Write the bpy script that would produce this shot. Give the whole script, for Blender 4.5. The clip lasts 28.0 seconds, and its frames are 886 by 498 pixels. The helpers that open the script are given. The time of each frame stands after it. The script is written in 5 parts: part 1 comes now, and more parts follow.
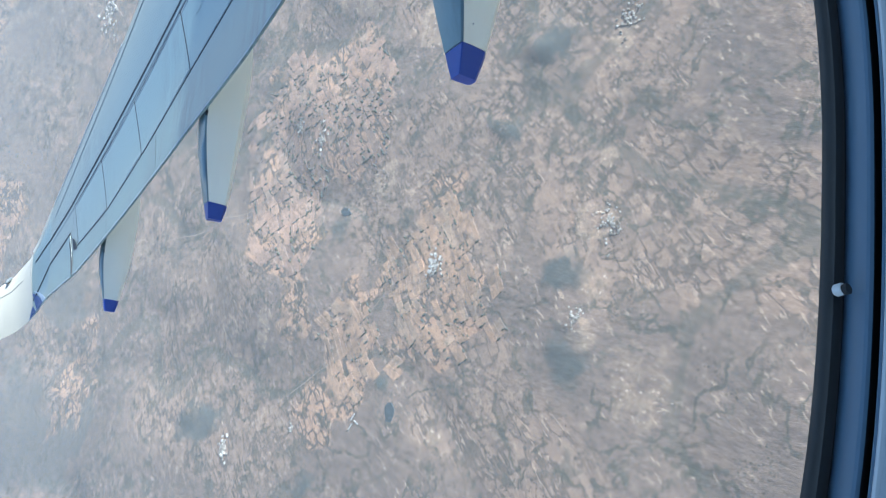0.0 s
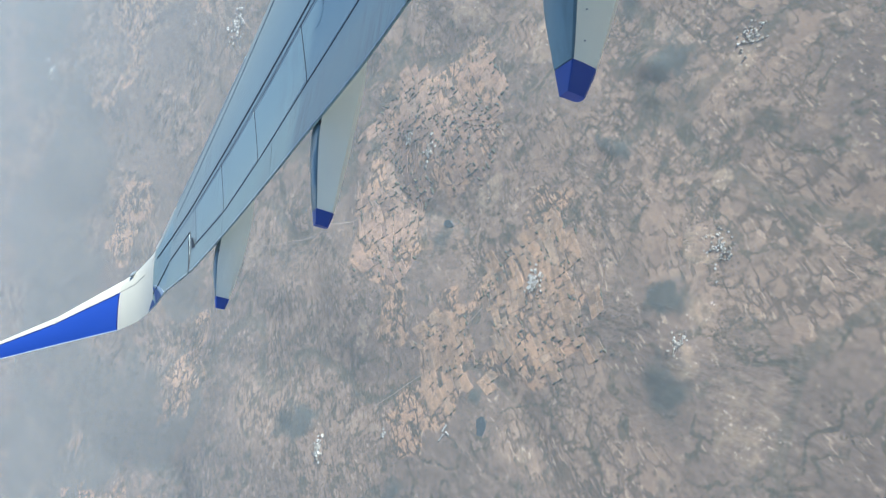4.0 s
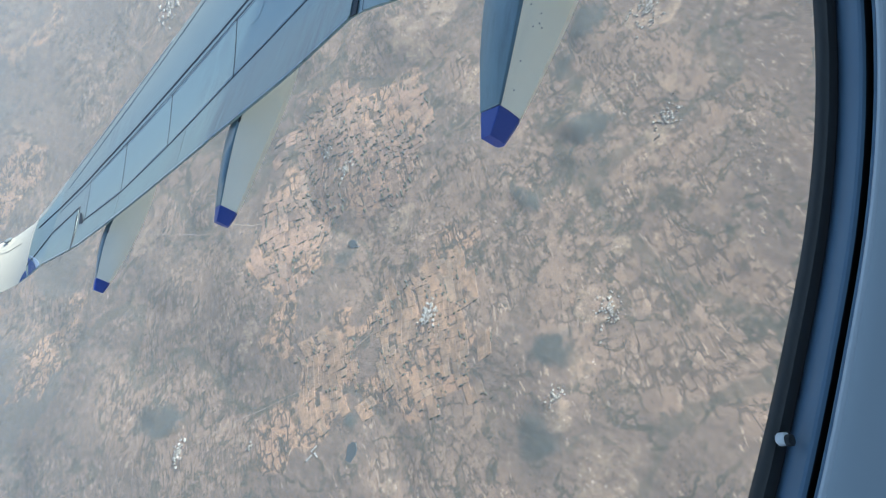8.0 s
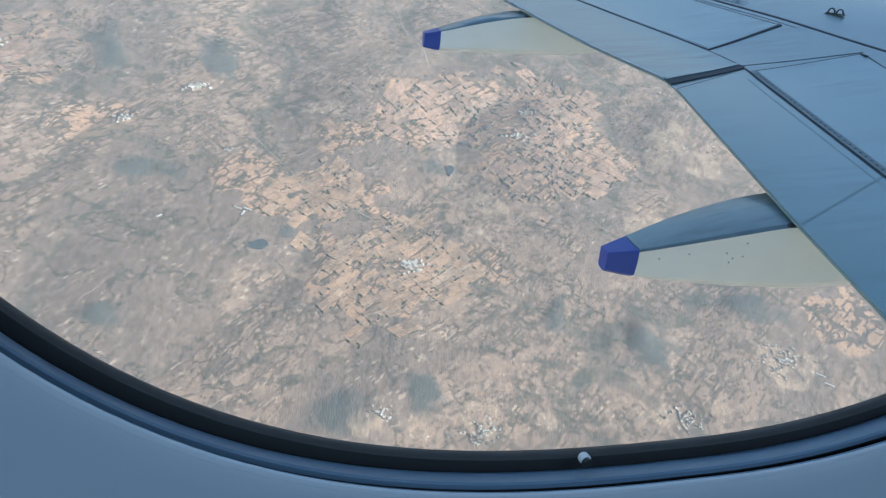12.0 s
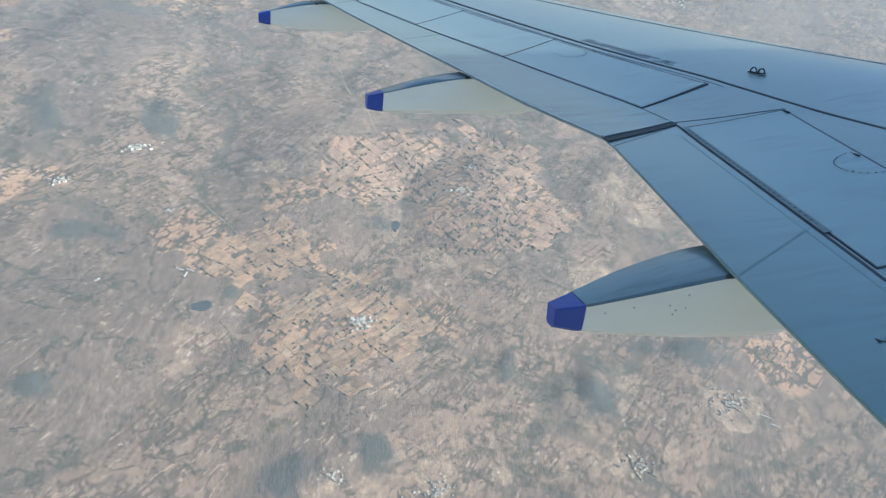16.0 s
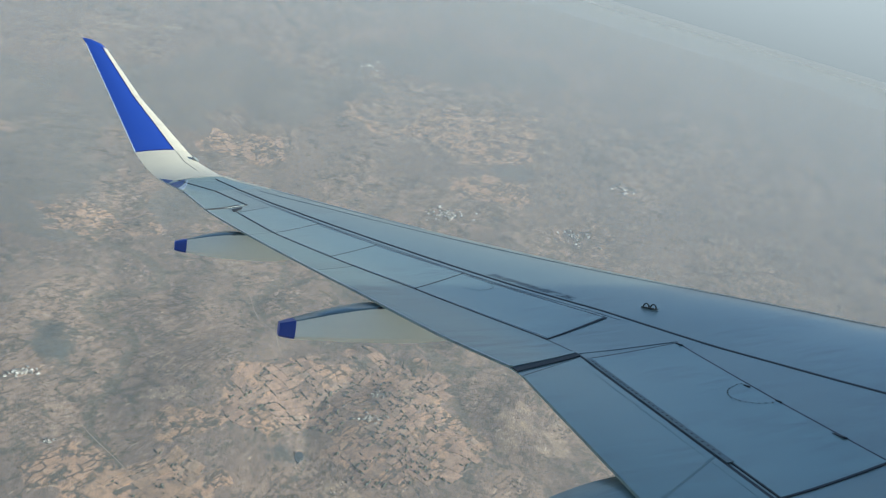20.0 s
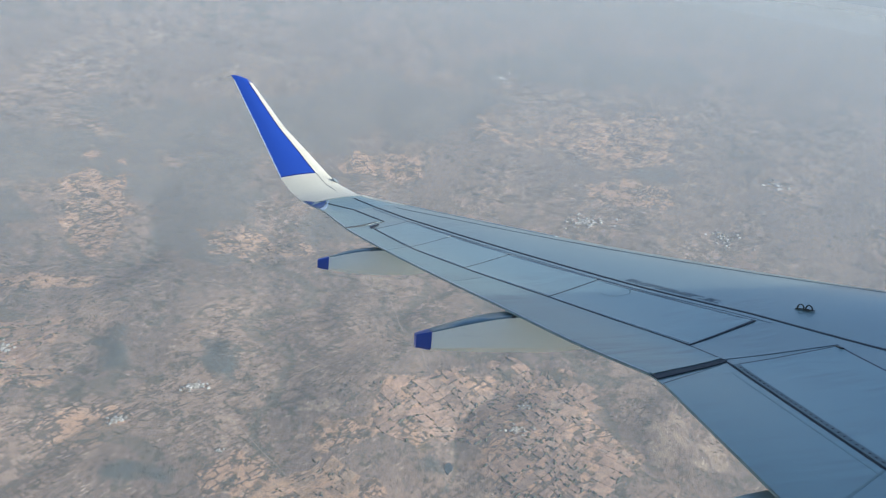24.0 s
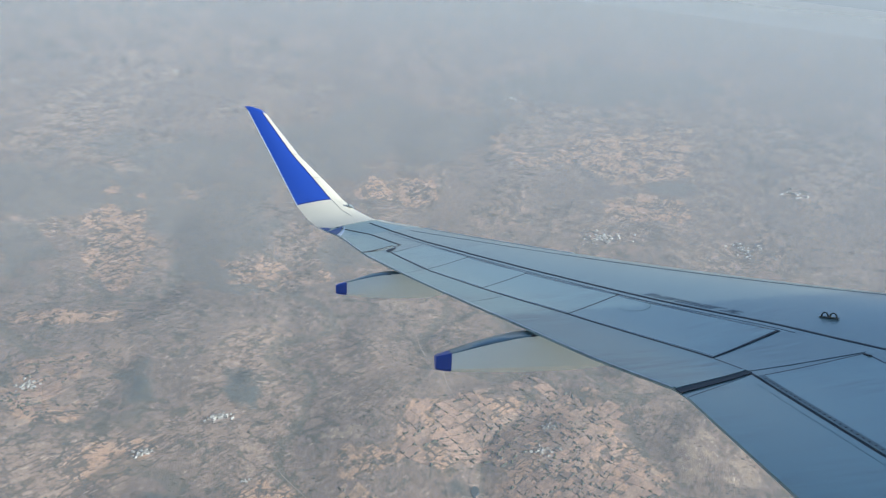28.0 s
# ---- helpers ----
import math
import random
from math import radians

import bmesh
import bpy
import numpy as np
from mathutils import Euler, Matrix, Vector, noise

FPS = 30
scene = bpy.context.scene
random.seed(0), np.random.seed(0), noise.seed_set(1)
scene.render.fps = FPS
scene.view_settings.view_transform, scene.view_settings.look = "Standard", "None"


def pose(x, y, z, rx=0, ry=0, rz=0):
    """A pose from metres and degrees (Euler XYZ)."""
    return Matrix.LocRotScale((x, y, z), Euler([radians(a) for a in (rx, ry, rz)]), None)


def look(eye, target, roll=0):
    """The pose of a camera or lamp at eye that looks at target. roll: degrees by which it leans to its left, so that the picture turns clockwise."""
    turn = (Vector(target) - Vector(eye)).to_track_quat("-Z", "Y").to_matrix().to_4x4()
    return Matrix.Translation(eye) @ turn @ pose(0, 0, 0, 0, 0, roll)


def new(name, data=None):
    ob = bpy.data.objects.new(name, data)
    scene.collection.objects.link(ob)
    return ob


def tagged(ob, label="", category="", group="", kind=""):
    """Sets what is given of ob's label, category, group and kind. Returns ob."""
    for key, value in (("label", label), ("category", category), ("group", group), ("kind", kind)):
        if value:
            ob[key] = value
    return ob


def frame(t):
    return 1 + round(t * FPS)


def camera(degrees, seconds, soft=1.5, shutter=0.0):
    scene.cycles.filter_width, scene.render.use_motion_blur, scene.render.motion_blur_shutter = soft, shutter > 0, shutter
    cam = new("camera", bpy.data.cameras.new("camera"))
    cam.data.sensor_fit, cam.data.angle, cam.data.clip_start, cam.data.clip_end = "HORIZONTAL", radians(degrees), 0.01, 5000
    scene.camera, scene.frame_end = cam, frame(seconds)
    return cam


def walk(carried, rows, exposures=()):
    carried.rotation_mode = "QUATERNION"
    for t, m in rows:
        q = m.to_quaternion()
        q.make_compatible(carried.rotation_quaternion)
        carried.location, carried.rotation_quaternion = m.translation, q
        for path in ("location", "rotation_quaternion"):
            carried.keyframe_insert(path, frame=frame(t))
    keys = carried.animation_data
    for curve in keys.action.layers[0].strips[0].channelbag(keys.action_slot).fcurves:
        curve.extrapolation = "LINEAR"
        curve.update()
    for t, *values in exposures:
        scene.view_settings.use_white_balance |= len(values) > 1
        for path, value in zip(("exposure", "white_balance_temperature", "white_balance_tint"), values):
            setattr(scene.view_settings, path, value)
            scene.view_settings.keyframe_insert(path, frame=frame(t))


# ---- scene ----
# Axes of the aircraft: x forward, y out along the port wing, z up, in metres. BANK leans it to port over level ground.
cam = camera(62.6, 28.0, 1.2)
BANK = pose(0, 0, 0, -23)
PATH = [
    (0, (-2.9629, 1.7837, 1.6748), (-2.5513, 3.5114, 0.7560), -76.90),
    (0.5, (-2.9561, 1.7841, 1.6718), (-2.5844, 3.6015, 0.9255), -78.33),
    (1, (-2.9583, 1.7846, 1.6679), (-2.5874, 3.6237, 0.9755), -78.35),
    (1.5, (-2.9565, 1.7841, 1.6640), (-2.5903, 3.6290, 0.9844), -79.28),
    (2, (-2.9488, 1.7875, 1.6611), (-2.5852, 3.6363, 0.9922), -79.70),
    (2.5, (-2.9500, 1.7920, 1.6562), (-2.5901, 3.6476, 1.0030), -79.23),
    (3, (-2.9512, 1.7904, 1.6553), (-2.6050, 3.6539, 1.0149), -79.35),
    (3.5, (-2.9524, 1.7899, 1.6624), (-2.5729, 3.6452, 1.0206), -77.18),
    (5.5, (-2.9653, 1.7747, 1.6737), (-2.5115, 3.5823, 0.9465), -68.08),
    (6, (-2.9575, 1.7772, 1.6698), (-2.5054, 3.5596, 0.8833), -67.71),
    (6.5, (-2.9581, 1.7794, 1.6647), (-2.4998, 3.5413, 0.8376), -64.94),
    (7, (-2.9597, 1.7807, 1.6695), (-2.4651, 3.5241, 0.8230), -63.78),
    (7.5, (-2.9588, 1.7813, 1.6694), (-2.4227, 3.5054, 0.8096), -62.82),
    (8, (-2.9579, 1.7828, 1.6663), (-2.4134, 3.4998, 0.7963), -62.85),
    (8.5, (-2.9487, 1.7771, 1.6645), (-2.4314, 3.4823, 0.7565), -63.45),
    (9, (-2.9396, 1.7733, 1.6676), (-2.4663, 3.4348, 0.6598), -64.44),
    (9.5, (-2.9440, 1.7700, 1.6741), (-2.4674, 3.4241, 0.6558), -64.68),
    (10, (-2.9494, 1.7767, 1.6715), (-2.3667, 3.4855, 0.8095), -64.82),
    (10.2, (-2.9648, 1.7767, 1.6431), (-2.3222, 3.4864, 0.8280), -62.61),
    (10.5, (-2.9623, 1.7836, 1.6515), (-2.2649, 3.4814, 0.8553), -55.91),
    (10.6, (-2.9885, 1.7856, 1.6423), (-2.2971, 3.4764, 0.8282), -49.01),
    (10.8, (-3.0088, 1.7865, 1.6408), (-2.3922, 3.4764, 0.7660), -33.01),
    (11, (-2.9712, 1.7755, 1.6494), (-2.4563, 3.4643, 0.7098), -23.70),
    (11.2, (-2.9859, 1.7608, 1.6592), (-2.4698, 3.4093, 0.6515), -13.26),
    (11.5, (-2.9931, 1.7557, 1.6654), (-2.3786, 3.4198, 0.7431), -2.24),
    (12, (-2.9919, 1.7619, 1.6505), (-2.5398, 3.5094, 0.7891), 4.42),
    (12.5, (-2.9906, 1.7691, 1.6477), (-2.5050, 3.5151, 0.8020), 5.79),
    (14.5, (-2.9941, 1.7650, 1.6595), (-2.5327, 3.5679, 0.9265), 3.25),
    (15, (-2.9927, 1.7632, 1.6568), (-2.5348, 3.5676, 0.9255), 3.21),
    (15.5, (-2.9921, 1.7715, 1.6696), (-2.4631, 3.5537, 0.9311), 3.31),
    (16, (-2.9906, 1.7768, 1.6764), (-2.3944, 3.5469, 0.9627), 4.31),
    (16.5, (-3.0000, 1.7631, 1.6622), (-2.3248, 3.5481, 1.0624), 4.10),
    (17, (-3.0034, 1.7604, 1.6620), (-2.3312, 3.5593, 1.1029), 5.10),
    (17.5, (-3.0173, 1.7591, 1.6780), (-2.2702, 3.5540, 1.2070), 5.00),
    (18, (-3.0262, 1.7577, 1.6880), (-2.2971, 3.5797, 1.2970), 5.00),
    (18.5, (-3.0321, 1.7434, 1.7040), (-2.2581, 3.5623, 1.4000), 6.10),
    (19, (-3.0380, 1.7380, 1.7090), (-2.2020, 3.5470, 1.5340), 7.30),
    (19.5, (-3.0380, 1.7400, 1.7030), (-2.2320, 3.5610, 1.5180), 7.00),
    (20, (-3.0330, 1.7380, 1.6990), (-2.2150, 3.5600, 1.6070), 6.00),
    (20.5, (-3.0290, 1.7340, 1.6940), (-2.2490, 3.5750, 1.6840), 3.80),
    (21, (-3.0260, 1.7340, 1.6870), (-2.3050, 3.5990, 1.7170), 3.40),
    (21.5, (-3.0210, 1.7330, 1.6840), (-2.3460, 3.6160, 1.7120), 3.10),
    (22, (-3.0180, 1.7400, 1.6870), (-2.4150, 3.6460, 1.6530), 2.50),
    (22.5, (-3.0080, 1.7340, 1.6960), (-2.4500, 3.6540, 1.6390), 3.00),
    (24.5, (-2.9430, 1.7230, 1.6790), (-2.5140, 3.6730, 1.5810), 2.50),
    (25, (-2.9410, 1.7230, 1.6740), (-2.5230, 3.6770, 1.5840), 1.60),
    (25.5, (-2.9420, 1.7150, 1.6810), (-2.5280, 3.6700, 1.5960), 1.40),
    (26, (-2.9460, 1.7140, 1.6910), (-2.5350, 3.6700, 1.6120), 1.40),
    (26.5, (-2.9430, 1.7130, 1.6810), (-2.5390, 3.6710, 1.6110), 1.20),
    (27, (-2.9430, 1.7170, 1.6780), (-2.5400, 3.6750, 1.6180), 1.00),
    (27.5, (-2.9430, 1.7180, 1.6740), (-2.5420, 3.6760, 1.6260), 0.90),
    (28, (-2.9410, 1.7190, 1.6770), (-2.5330, 3.6770, 1.6440), 0.80),
]
EXPOSURES = [(0.0, 1.25, 5150, 4), (1.0, 1.0, 4900, 3), (2.0, 1.0, 5000, 3), (3.0, 0.98, 5150, 3), (5.5, 1.05, 5400, 3), (8.0, 1.05, 5400, 3), (9.0, 1.24, 5400, 2), (10.0, 0.98, 5450, 2), (12.0, 1.24, 5500, 4), (15.0, 1.20, 5480, 3), (17.5, 1.07, 5520, 2), (18.3, 0.95, 5550, -1), (19.0, 0.66, 5700, -1), (21.0, 0.68, 5570, 2), (22.0, 0.73, 5500, 5), (24.0, 0.77, 5480, 6), (28.0, 0.79, 5450, 5)]
walk(cam, [(t, BANK @ look(eye, target, roll)) for t, eye, target, roll in PATH], EXPOSURES)

# ---- light ----
SUN_IN_AIRCRAFT = Vector((math.sin(radians(55)), -math.cos(radians(55)), 0.16))
SUN_WAY = (BANK.to_3x3() @ SUN_IN_AIRCRAFT).normalized()
sun = new("sun", bpy.data.lights.new("sun", "SUN"))
sun.data.energy, sun.data.angle, sun.data.color = 4.8, radians(0.5), (1.0, 0.90, 0.76)
sun.matrix_world = look((0, 0, 0), -SUN_WAY)
world = bpy.data.worlds.new("sky")
scene.world = world
world.use_nodes = True
sky = world.node_tree.nodes.new("ShaderNodeTexSky")
sky.sky_type, sky.sun_disc = "NISHITA", False
sky.sun_elevation = math.asin(SUN_WAY.z)
sky.sun_rotation = math.atan2(SUN_WAY.x, SUN_WAY.y)
sky.altitude, sky.air_density, sky.dust_density, sky.ozone_density = 3000, 1.2, 1.6, 2.5
world.node_tree.nodes["Background"].inputs[1].default_value = 0.11

# ---- materials ----


def material(name):
    m = bpy.data.materials.new(name)
    m.use_nodes = True
    nt = m.node_tree
    return m, nt, nt.nodes["Principled BSDF"]


def add(nt, kind, **values):
    n = nt.nodes.new(kind)
    for key, value in values.items():
        n.inputs[key.replace("_", " ")].default_value = value
    return n


def ramp(nt, source, stops):
    r = nt.nodes.new("ShaderNodeValToRGB")
    while len(r.color_ramp.elements) < len(stops):
        r.color_ramp.elements.new(0.5)
    for e, (at, c) in zip(r.color_ramp.elements, stops):
        e.position, e.color = at, (*c, 1) if len(c) == 3 else c
    nt.links.new(source, r.inputs[0])
    return r


def mix(nt, fac, a, b, kind="MIX"):
    n = nt.nodes.new("ShaderNodeMix")
    n.data_type, n.blend_type = "RGBA", kind
    for value, socket in ((fac, n.inputs[0]), (a, n.inputs[6]), (b, n.inputs[7])):
        if isinstance(value, (int, float)):
            socket.default_value = value
        elif isinstance(value, tuple):
            socket.default_value = (*value, 1)
        else:
            nt.links.new(value, socket)
    return n.outputs[2]


def noise_tex(nt, scale, detail=4.0, rough=0.55, vector=None, distort=0.0):
    n = add(nt, "ShaderNodeTexNoise", Scale=scale, Detail=detail, Roughness=rough, Distortion=distort)
    if vector:
        nt.links.new(vector, n.inputs["Vector"])
    return n.outputs[0]


def coords(nt, scale=(1, 1, 1)):
    c = nt.nodes.new("ShaderNodeTexCoord")
    mp = nt.nodes.new("ShaderNodeMapping")
    mp.inputs["Scale"].default_value = scale
    nt.links.new(c.outputs["Object"], mp.inputs[0])
    return mp.outputs[0]


def paint(name, colour, rough=0.4, metallic=0.0, streak=0.12, grime=(0.12, 0.11, 0.1), grain=0.004, coat=0.0):
    """Painted or bare sheet: broad stains, streaks along the airflow, fine grain in the gloss."""
    m, nt, b = material(name)
    v = coords(nt)
    long = coords(nt, (0.6, 6.0, 6.0))
    broad = noise_tex(nt, 0.7, 5, 0.6, v)
    streaks = noise_tex(nt, 2.2, 6, 0.65, long)
    fac = nt.nodes.new("ShaderNodeMath")
    fac.operation = "MULTIPLY"
    nt.links.new(ramp(nt, broad, [(0.35, (0, 0, 0)), (0.75, (1, 1, 1))]).outputs[0], fac.inputs[0])
    nt.links.new(ramp(nt, streaks, [(0.4, (0, 0, 0)), (0.8, (1, 1, 1))]).outputs[0], fac.inputs[1])
    amount = nt.nodes.new("ShaderNodeMath")
    amount.operation = "MULTIPLY"
    amount.inputs[1].default_value = streak * 3
    nt.links.new(fac.outputs[0], amount.inputs[0])
    light = tuple(min(1, c * 1.08) for c in colour)
    base = mix(nt, broad, colour, light)
    nt.links.new(mix(nt, amount.outputs[0], base, grime), b.inputs["Base Color"])
    fine = noise_tex(nt, 60, 3, 0.6, v)
    r = nt.nodes.new("ShaderNodeMapRange")
    r.inputs[3].default_value, r.inputs[4].default_value = rough - 0.02, rough + 0.03
    nt.links.new(fine, r.inputs[0])
    nt.links.new(r.outputs[0], b.inputs["Roughness"])
    b.inputs["Metallic"].default_value = metallic
    b.inputs["Coat Weight"].default_value = coat
    b.inputs["Coat Roughness"].default_value = 0.12
    bump = add(nt, "ShaderNodeBump", Strength=0.25, Distance=grain)
    nt.links.new(noise_tex(nt, 3.0, 2, 0.4, v), bump.inputs["Height"])
    nt.links.new(bump.outputs[0], b.inputs["Normal"])
    return m


WING_GREY = paint("wing_grey", (0.270, 0.324, 0.287), 0.33, streak=0.26, coat=0.5)
FLAP_GREY = paint("flap_grey", (0.208, 0.298, 0.276), 0.31, streak=0.36, coat=0.5)
SPOILER_GREY = paint("spoiler_grey", (0.265, 0.352, 0.320), 0.30, streak=0.28, coat=0.5)
# Fairing colours carry light: tops darkened as if shaded, bodies paled as if sunlit.
FAIRING_SHADED = paint("fairing_top", (0.172, 0.232, 0.228), 0.34, streak=0.45, grime=(0.05, 0.055, 0.06), coat=0.4)
FAIRING_LIT = paint("fairing_lit", (0.86, 0.845, 0.71), 0.42, streak=0.10)
WHITE = paint("white_paint", (0.57, 0.53, 0.43), 0.35, streak=0.08)
BLUE = paint("blue_paint", (0.024, 0.062, 0.33), 0.32, streak=0.02, coat=0.2)
CAP_BLUE = paint("cap_blue", (0.020, 0.054, 0.30), 0.36, streak=0.03)
SEAL = paint("dark_sealant", (0.035, 0.037, 0.04), 0.6, streak=0.05)
DARK = paint("dark_rubber", (0.016, 0.018, 0.02), 0.55, streak=0.1, grime=(0.06, 0.06, 0.06))
TRIM = paint("window_trim", (0.085, 0.138, 0.21), 0.4, streak=0.06)
LINER = paint("cabin_liner", (0.315, 0.375, 0.44), 0.5, streak=0.03)
GROOVE = paint("groove_black", (0.008, 0.009, 0.011), 0.6, streak=0.05, grime=(0.03, 0.03, 0.03))
PEG_WHITE = paint("peg_white", (0.62, 0.64, 0.66), 0.4, streak=0.03)
# Paler than the liner: light caught on the window's edge is painted in.
LIP = paint("window_lip", (0.40, 0.46, 0.53), 0.35, streak=0.03)
INK = paint("stencil_ink", (0.03, 0.03, 0.035), 0.6, streak=0.02)
WICK = paint("wick", (0.10, 0.10, 0.10), 0.6, streak=0.02)

# thin cirrus streaks over the whole sky
nt = world.node_tree
way = nt.nodes.new("ShaderNodeTexCoord")
spread = nt.nodes.new("ShaderNodeMapping")
spread.inputs["Scale"].default_value = (1.0, 1.0, 9.0)
nt.links.new(way.outputs["Generated"], spread.inputs[0])
cirrus = ramp(nt, noise_tex(nt, 1.6, 6, 0.6, spread.outputs[0], 0.4), [(0.42, (0, 0, 0)), (0.72, (0.45, 0.45, 0.45))]).outputs[0]
nt.links.new(mix(nt, cirrus, sky.outputs[0], (3.2, 3.3, 3.4)), nt.nodes["Background"].inputs[0])

# ---- mesh helpers ----


def mesh_of(name, verts, faces, mat, smooth=True):
    me = bpy.data.meshes.new(name)
    me.from_pydata([tuple(v) for v in verts], [], faces)
    me.materials.append(mat)
    if smooth:
        me.polygons.foreach_set("use_smooth", [True] * len(me.polygons))
        me.set_sharp_from_angle(angle=radians(32))
    me.update()
    return me


def piece(name, verts, faces, mat, parent=None, label="", smooth=True):
    ob = new(name, mesh_of(name, verts, faces, mat, smooth))
    if parent:
        ob.parent = parent
    if label:
        ob["label"] = label
    return ob


def part(name, bm, mat, parent, label=""):
    me = bpy.data.meshes.new(name)
    bmesh.ops.recalc_face_normals(bm, faces=bm.faces)
    bm.to_mesh(me)
    bm.free()
    me.materials.append(mat)
    me.polygons.foreach_set("use_smooth", [True] * len(me.polygons))
    me.set_sharp_from_angle(angle=radians(32))
    ob = new(name, me)
    ob.parent = parent
    if label:
        ob["label"] = label
    return ob


def lofted(rings, closed=True, caps=True):
    """Vertices and faces of a skin over rings of equally many points."""
    n = len(rings[0])
    verts = [p for r in rings for p in r]
    faces = []
    for i in range(len(rings) - 1):
        for j in range(n if closed else n - 1):
            k = (j + 1) % n
            faces.append((i * n + j, i * n + k, (i + 1) * n + k, (i + 1) * n + j))
    if caps:
        faces.append(tuple(range(n - 1, -1, -1)))
        faces.append(tuple(range((len(rings) - 1) * n, len(rings) * n)))
    return verts, faces


def curve_at(xs, ys, x):
    """A smooth curve through a few points."""
    i = int(np.clip(np.searchsorted(xs, x) - 1, 0, len(xs) - 2))
    h = xs[i + 1] - xs[i]
    s = (x - xs[i]) / h
    slope = [(ys[i + 1] - ys[i]) / h] * 2
    if i > 0:
        slope[0] = (ys[i + 1] - ys[i - 1]) / (xs[i + 1] - xs[i - 1])
    if i < len(xs) - 2:
        slope[1] = (ys[i + 2] - ys[i]) / (xs[i + 2] - xs[i])
    if s < 0 or s > 1:
        return ys[i] + (ys[i + 1] - ys[i]) * s
    return (2 * s**3 - 3 * s**2 + 1) * ys[i] + (s**3 - 2 * s**2 + s) * h * slope[0] + (3 * s**2 - 2 * s**3) * ys[i + 1] + (s**3 - s**2) * h * slope[1]


# ---- the port wing: plan lines against y ----
TE_Y, TE_X = (1.9, 3.74, 4.54, 5.64, 6.32, 6.48, 7.31, 8.65, 9.97, 12.59, 14.11), (-0.80, -0.61, -0.51, -0.34, -0.235, -0.235, -0.48, -0.765, -1.12, -1.85, -2.13)
HI_Y, HI_X = (1.9, 4.81, 6.60), (-0.07, 0.26, 0.46)
HO_Y, HO_X = (6.60, 7.03, 8.78, 10.20, 11.42, 12.74), (0.47, 0.39, -0.17, -0.715, -1.165, -1.51)
FO_Y, FO_X = (7.2, 7.30, 9.08, 10.50, 11.71, 13.0), (1.23, 1.19, 0.54, -0.025, -0.49, -0.98)
DK_Y, DK_X = (1.9, 5.42, 6.58, 7.51, 8.40, 10.07, 11.11, 12.32, 13.02, 13.87, 15.0), (3.2, 1.95, 1.57, 1.28, 0.93, 0.30, -0.11, -0.60, -0.886, -1.185, -1.62)
LE_Y, LE_X = (1.9, 7.0, 14.1), (6.14, 3.49, -0.65)
PROFILE_U, PROFILE_V = (0, 0.19, 0.44, 0.60, 0.75, 0.86, 0.94, 0.98, 1.0), (0, 0.016, 0.057, 0.086, 0.110, 0.124, 0.125, 0.112, 0.085)


def line(ys, xs, y):
    return float(np.interp(y, ys, xs))


def trailing_z(y):
    d = y - 6.5
    return 0.606 + 0.09 * d + 0.0062 * d * d if d > 0 else 0.606 + 0.13 * d


def upper(x, y):
    """Height of the wing's upper skin."""
    back, front = line(TE_Y, TE_X, y), line(LE_Y, LE_X, y)
    u = (x - back) / (front - back)
    return trailing_z(y) + (front - back) * curve_at(PROFILE_U, PROFILE_V, float(np.clip(u, 0, 1)))


wing = tagged(new("airliner_wing"), "grey swept airliner wing with blue and white winglet", "wing")
wing.matrix_world = BANK

CHORD_U = [0, 0.02, 0.06, 0.12, 0.19, 0.27, 0.35, 0.44, 0.52, 0.60, 0.68, 0.75, 0.82, 0.88, 0.93, 0.965, 0.985, 0.997, 1.0]


def wing_section(y, rise=0.0):
    back, front = line(TE_Y, TE_X, y), line(LE_Y, LE_X, y)
    c = front - back
    top = [(back + c * u, y, upper(back + c * u, y) + rise) for u in CHORD_U]
    low = [(back + c * u, y, trailing_z(y) - 0.008 + c * (0.075 * u - 0.055 * math.sin(math.pi * u**0.75))) for u in reversed(CHORD_U[1:-1])]
    return top + low + [(back, y, trailing_z(y) - 0.010)]


stations = sorted(set([1.95 + 0.2 * i for i in range(61)] + [6.30, 6.34, 6.46, 6.50, 14.11]))
stations = [y for y in stations if y <= 14.12]
verts, faces = lofted([wing_section(y) for y in stations])
piece("wing_skin", verts, faces, WING_GREY, wing)


def plate(name, ends, rear, front, rise, thick, mat, parent, label="", border=0.0, n=24, m=8):
    """A thin panel lying on the upper skin between two plan lines. ends: y of the rear and front corners, inboard and outboard."""
    (ri, fi), (ro, fo) = ends
    rows, low = [], []
    for i in range(n + 1):
        s = i / n
        yr, yf = ri + (ro - ri) * s, fi + (fo - fi) * s
        if border:
            yr, yf = yr + (-border if i == 0 else border if i == n else 0), yf + (-border if i == 0 else border if i == n else 0)
        xr, xf = rear(yr) - border, front(yf) + border
        row = []
        for j in range(m + 1):
            w = j / m
            x, y = xr + (xf - xr) * w, yr + (yf - yr) * w
            row.append((x, y, upper(x, y) + rise))
        rows.append(row)
    verts = [p for r in rows for p in r]
    count = len(verts)
    verts += [(x, y, z - thick) for x, y, z in verts]
    faces = []
    w = m + 1
    for i in range(n):
        for j in range(m):
            a = i * w + j
            faces.append((a, a + 1, a + w + 1, a + w))
            faces.append((count + a, count + a + w, count + a + w + 1, count + a + 1))
    rim = [j for j in range(w)] + [i * w + m for i in range(1, n + 1)] + [n * w + j for j in range(m - 1, -1, -1)] + [i * w for i in range(n - 1, 0, -1)]
    for a, b in zip(rim, rim[1:] + rim[:1]):
        faces.append((b, a, count + a, count + b))
    return piece(name, verts, faces, mat, parent, label)


def te(y):
    return line(TE_Y, TE_X, y)


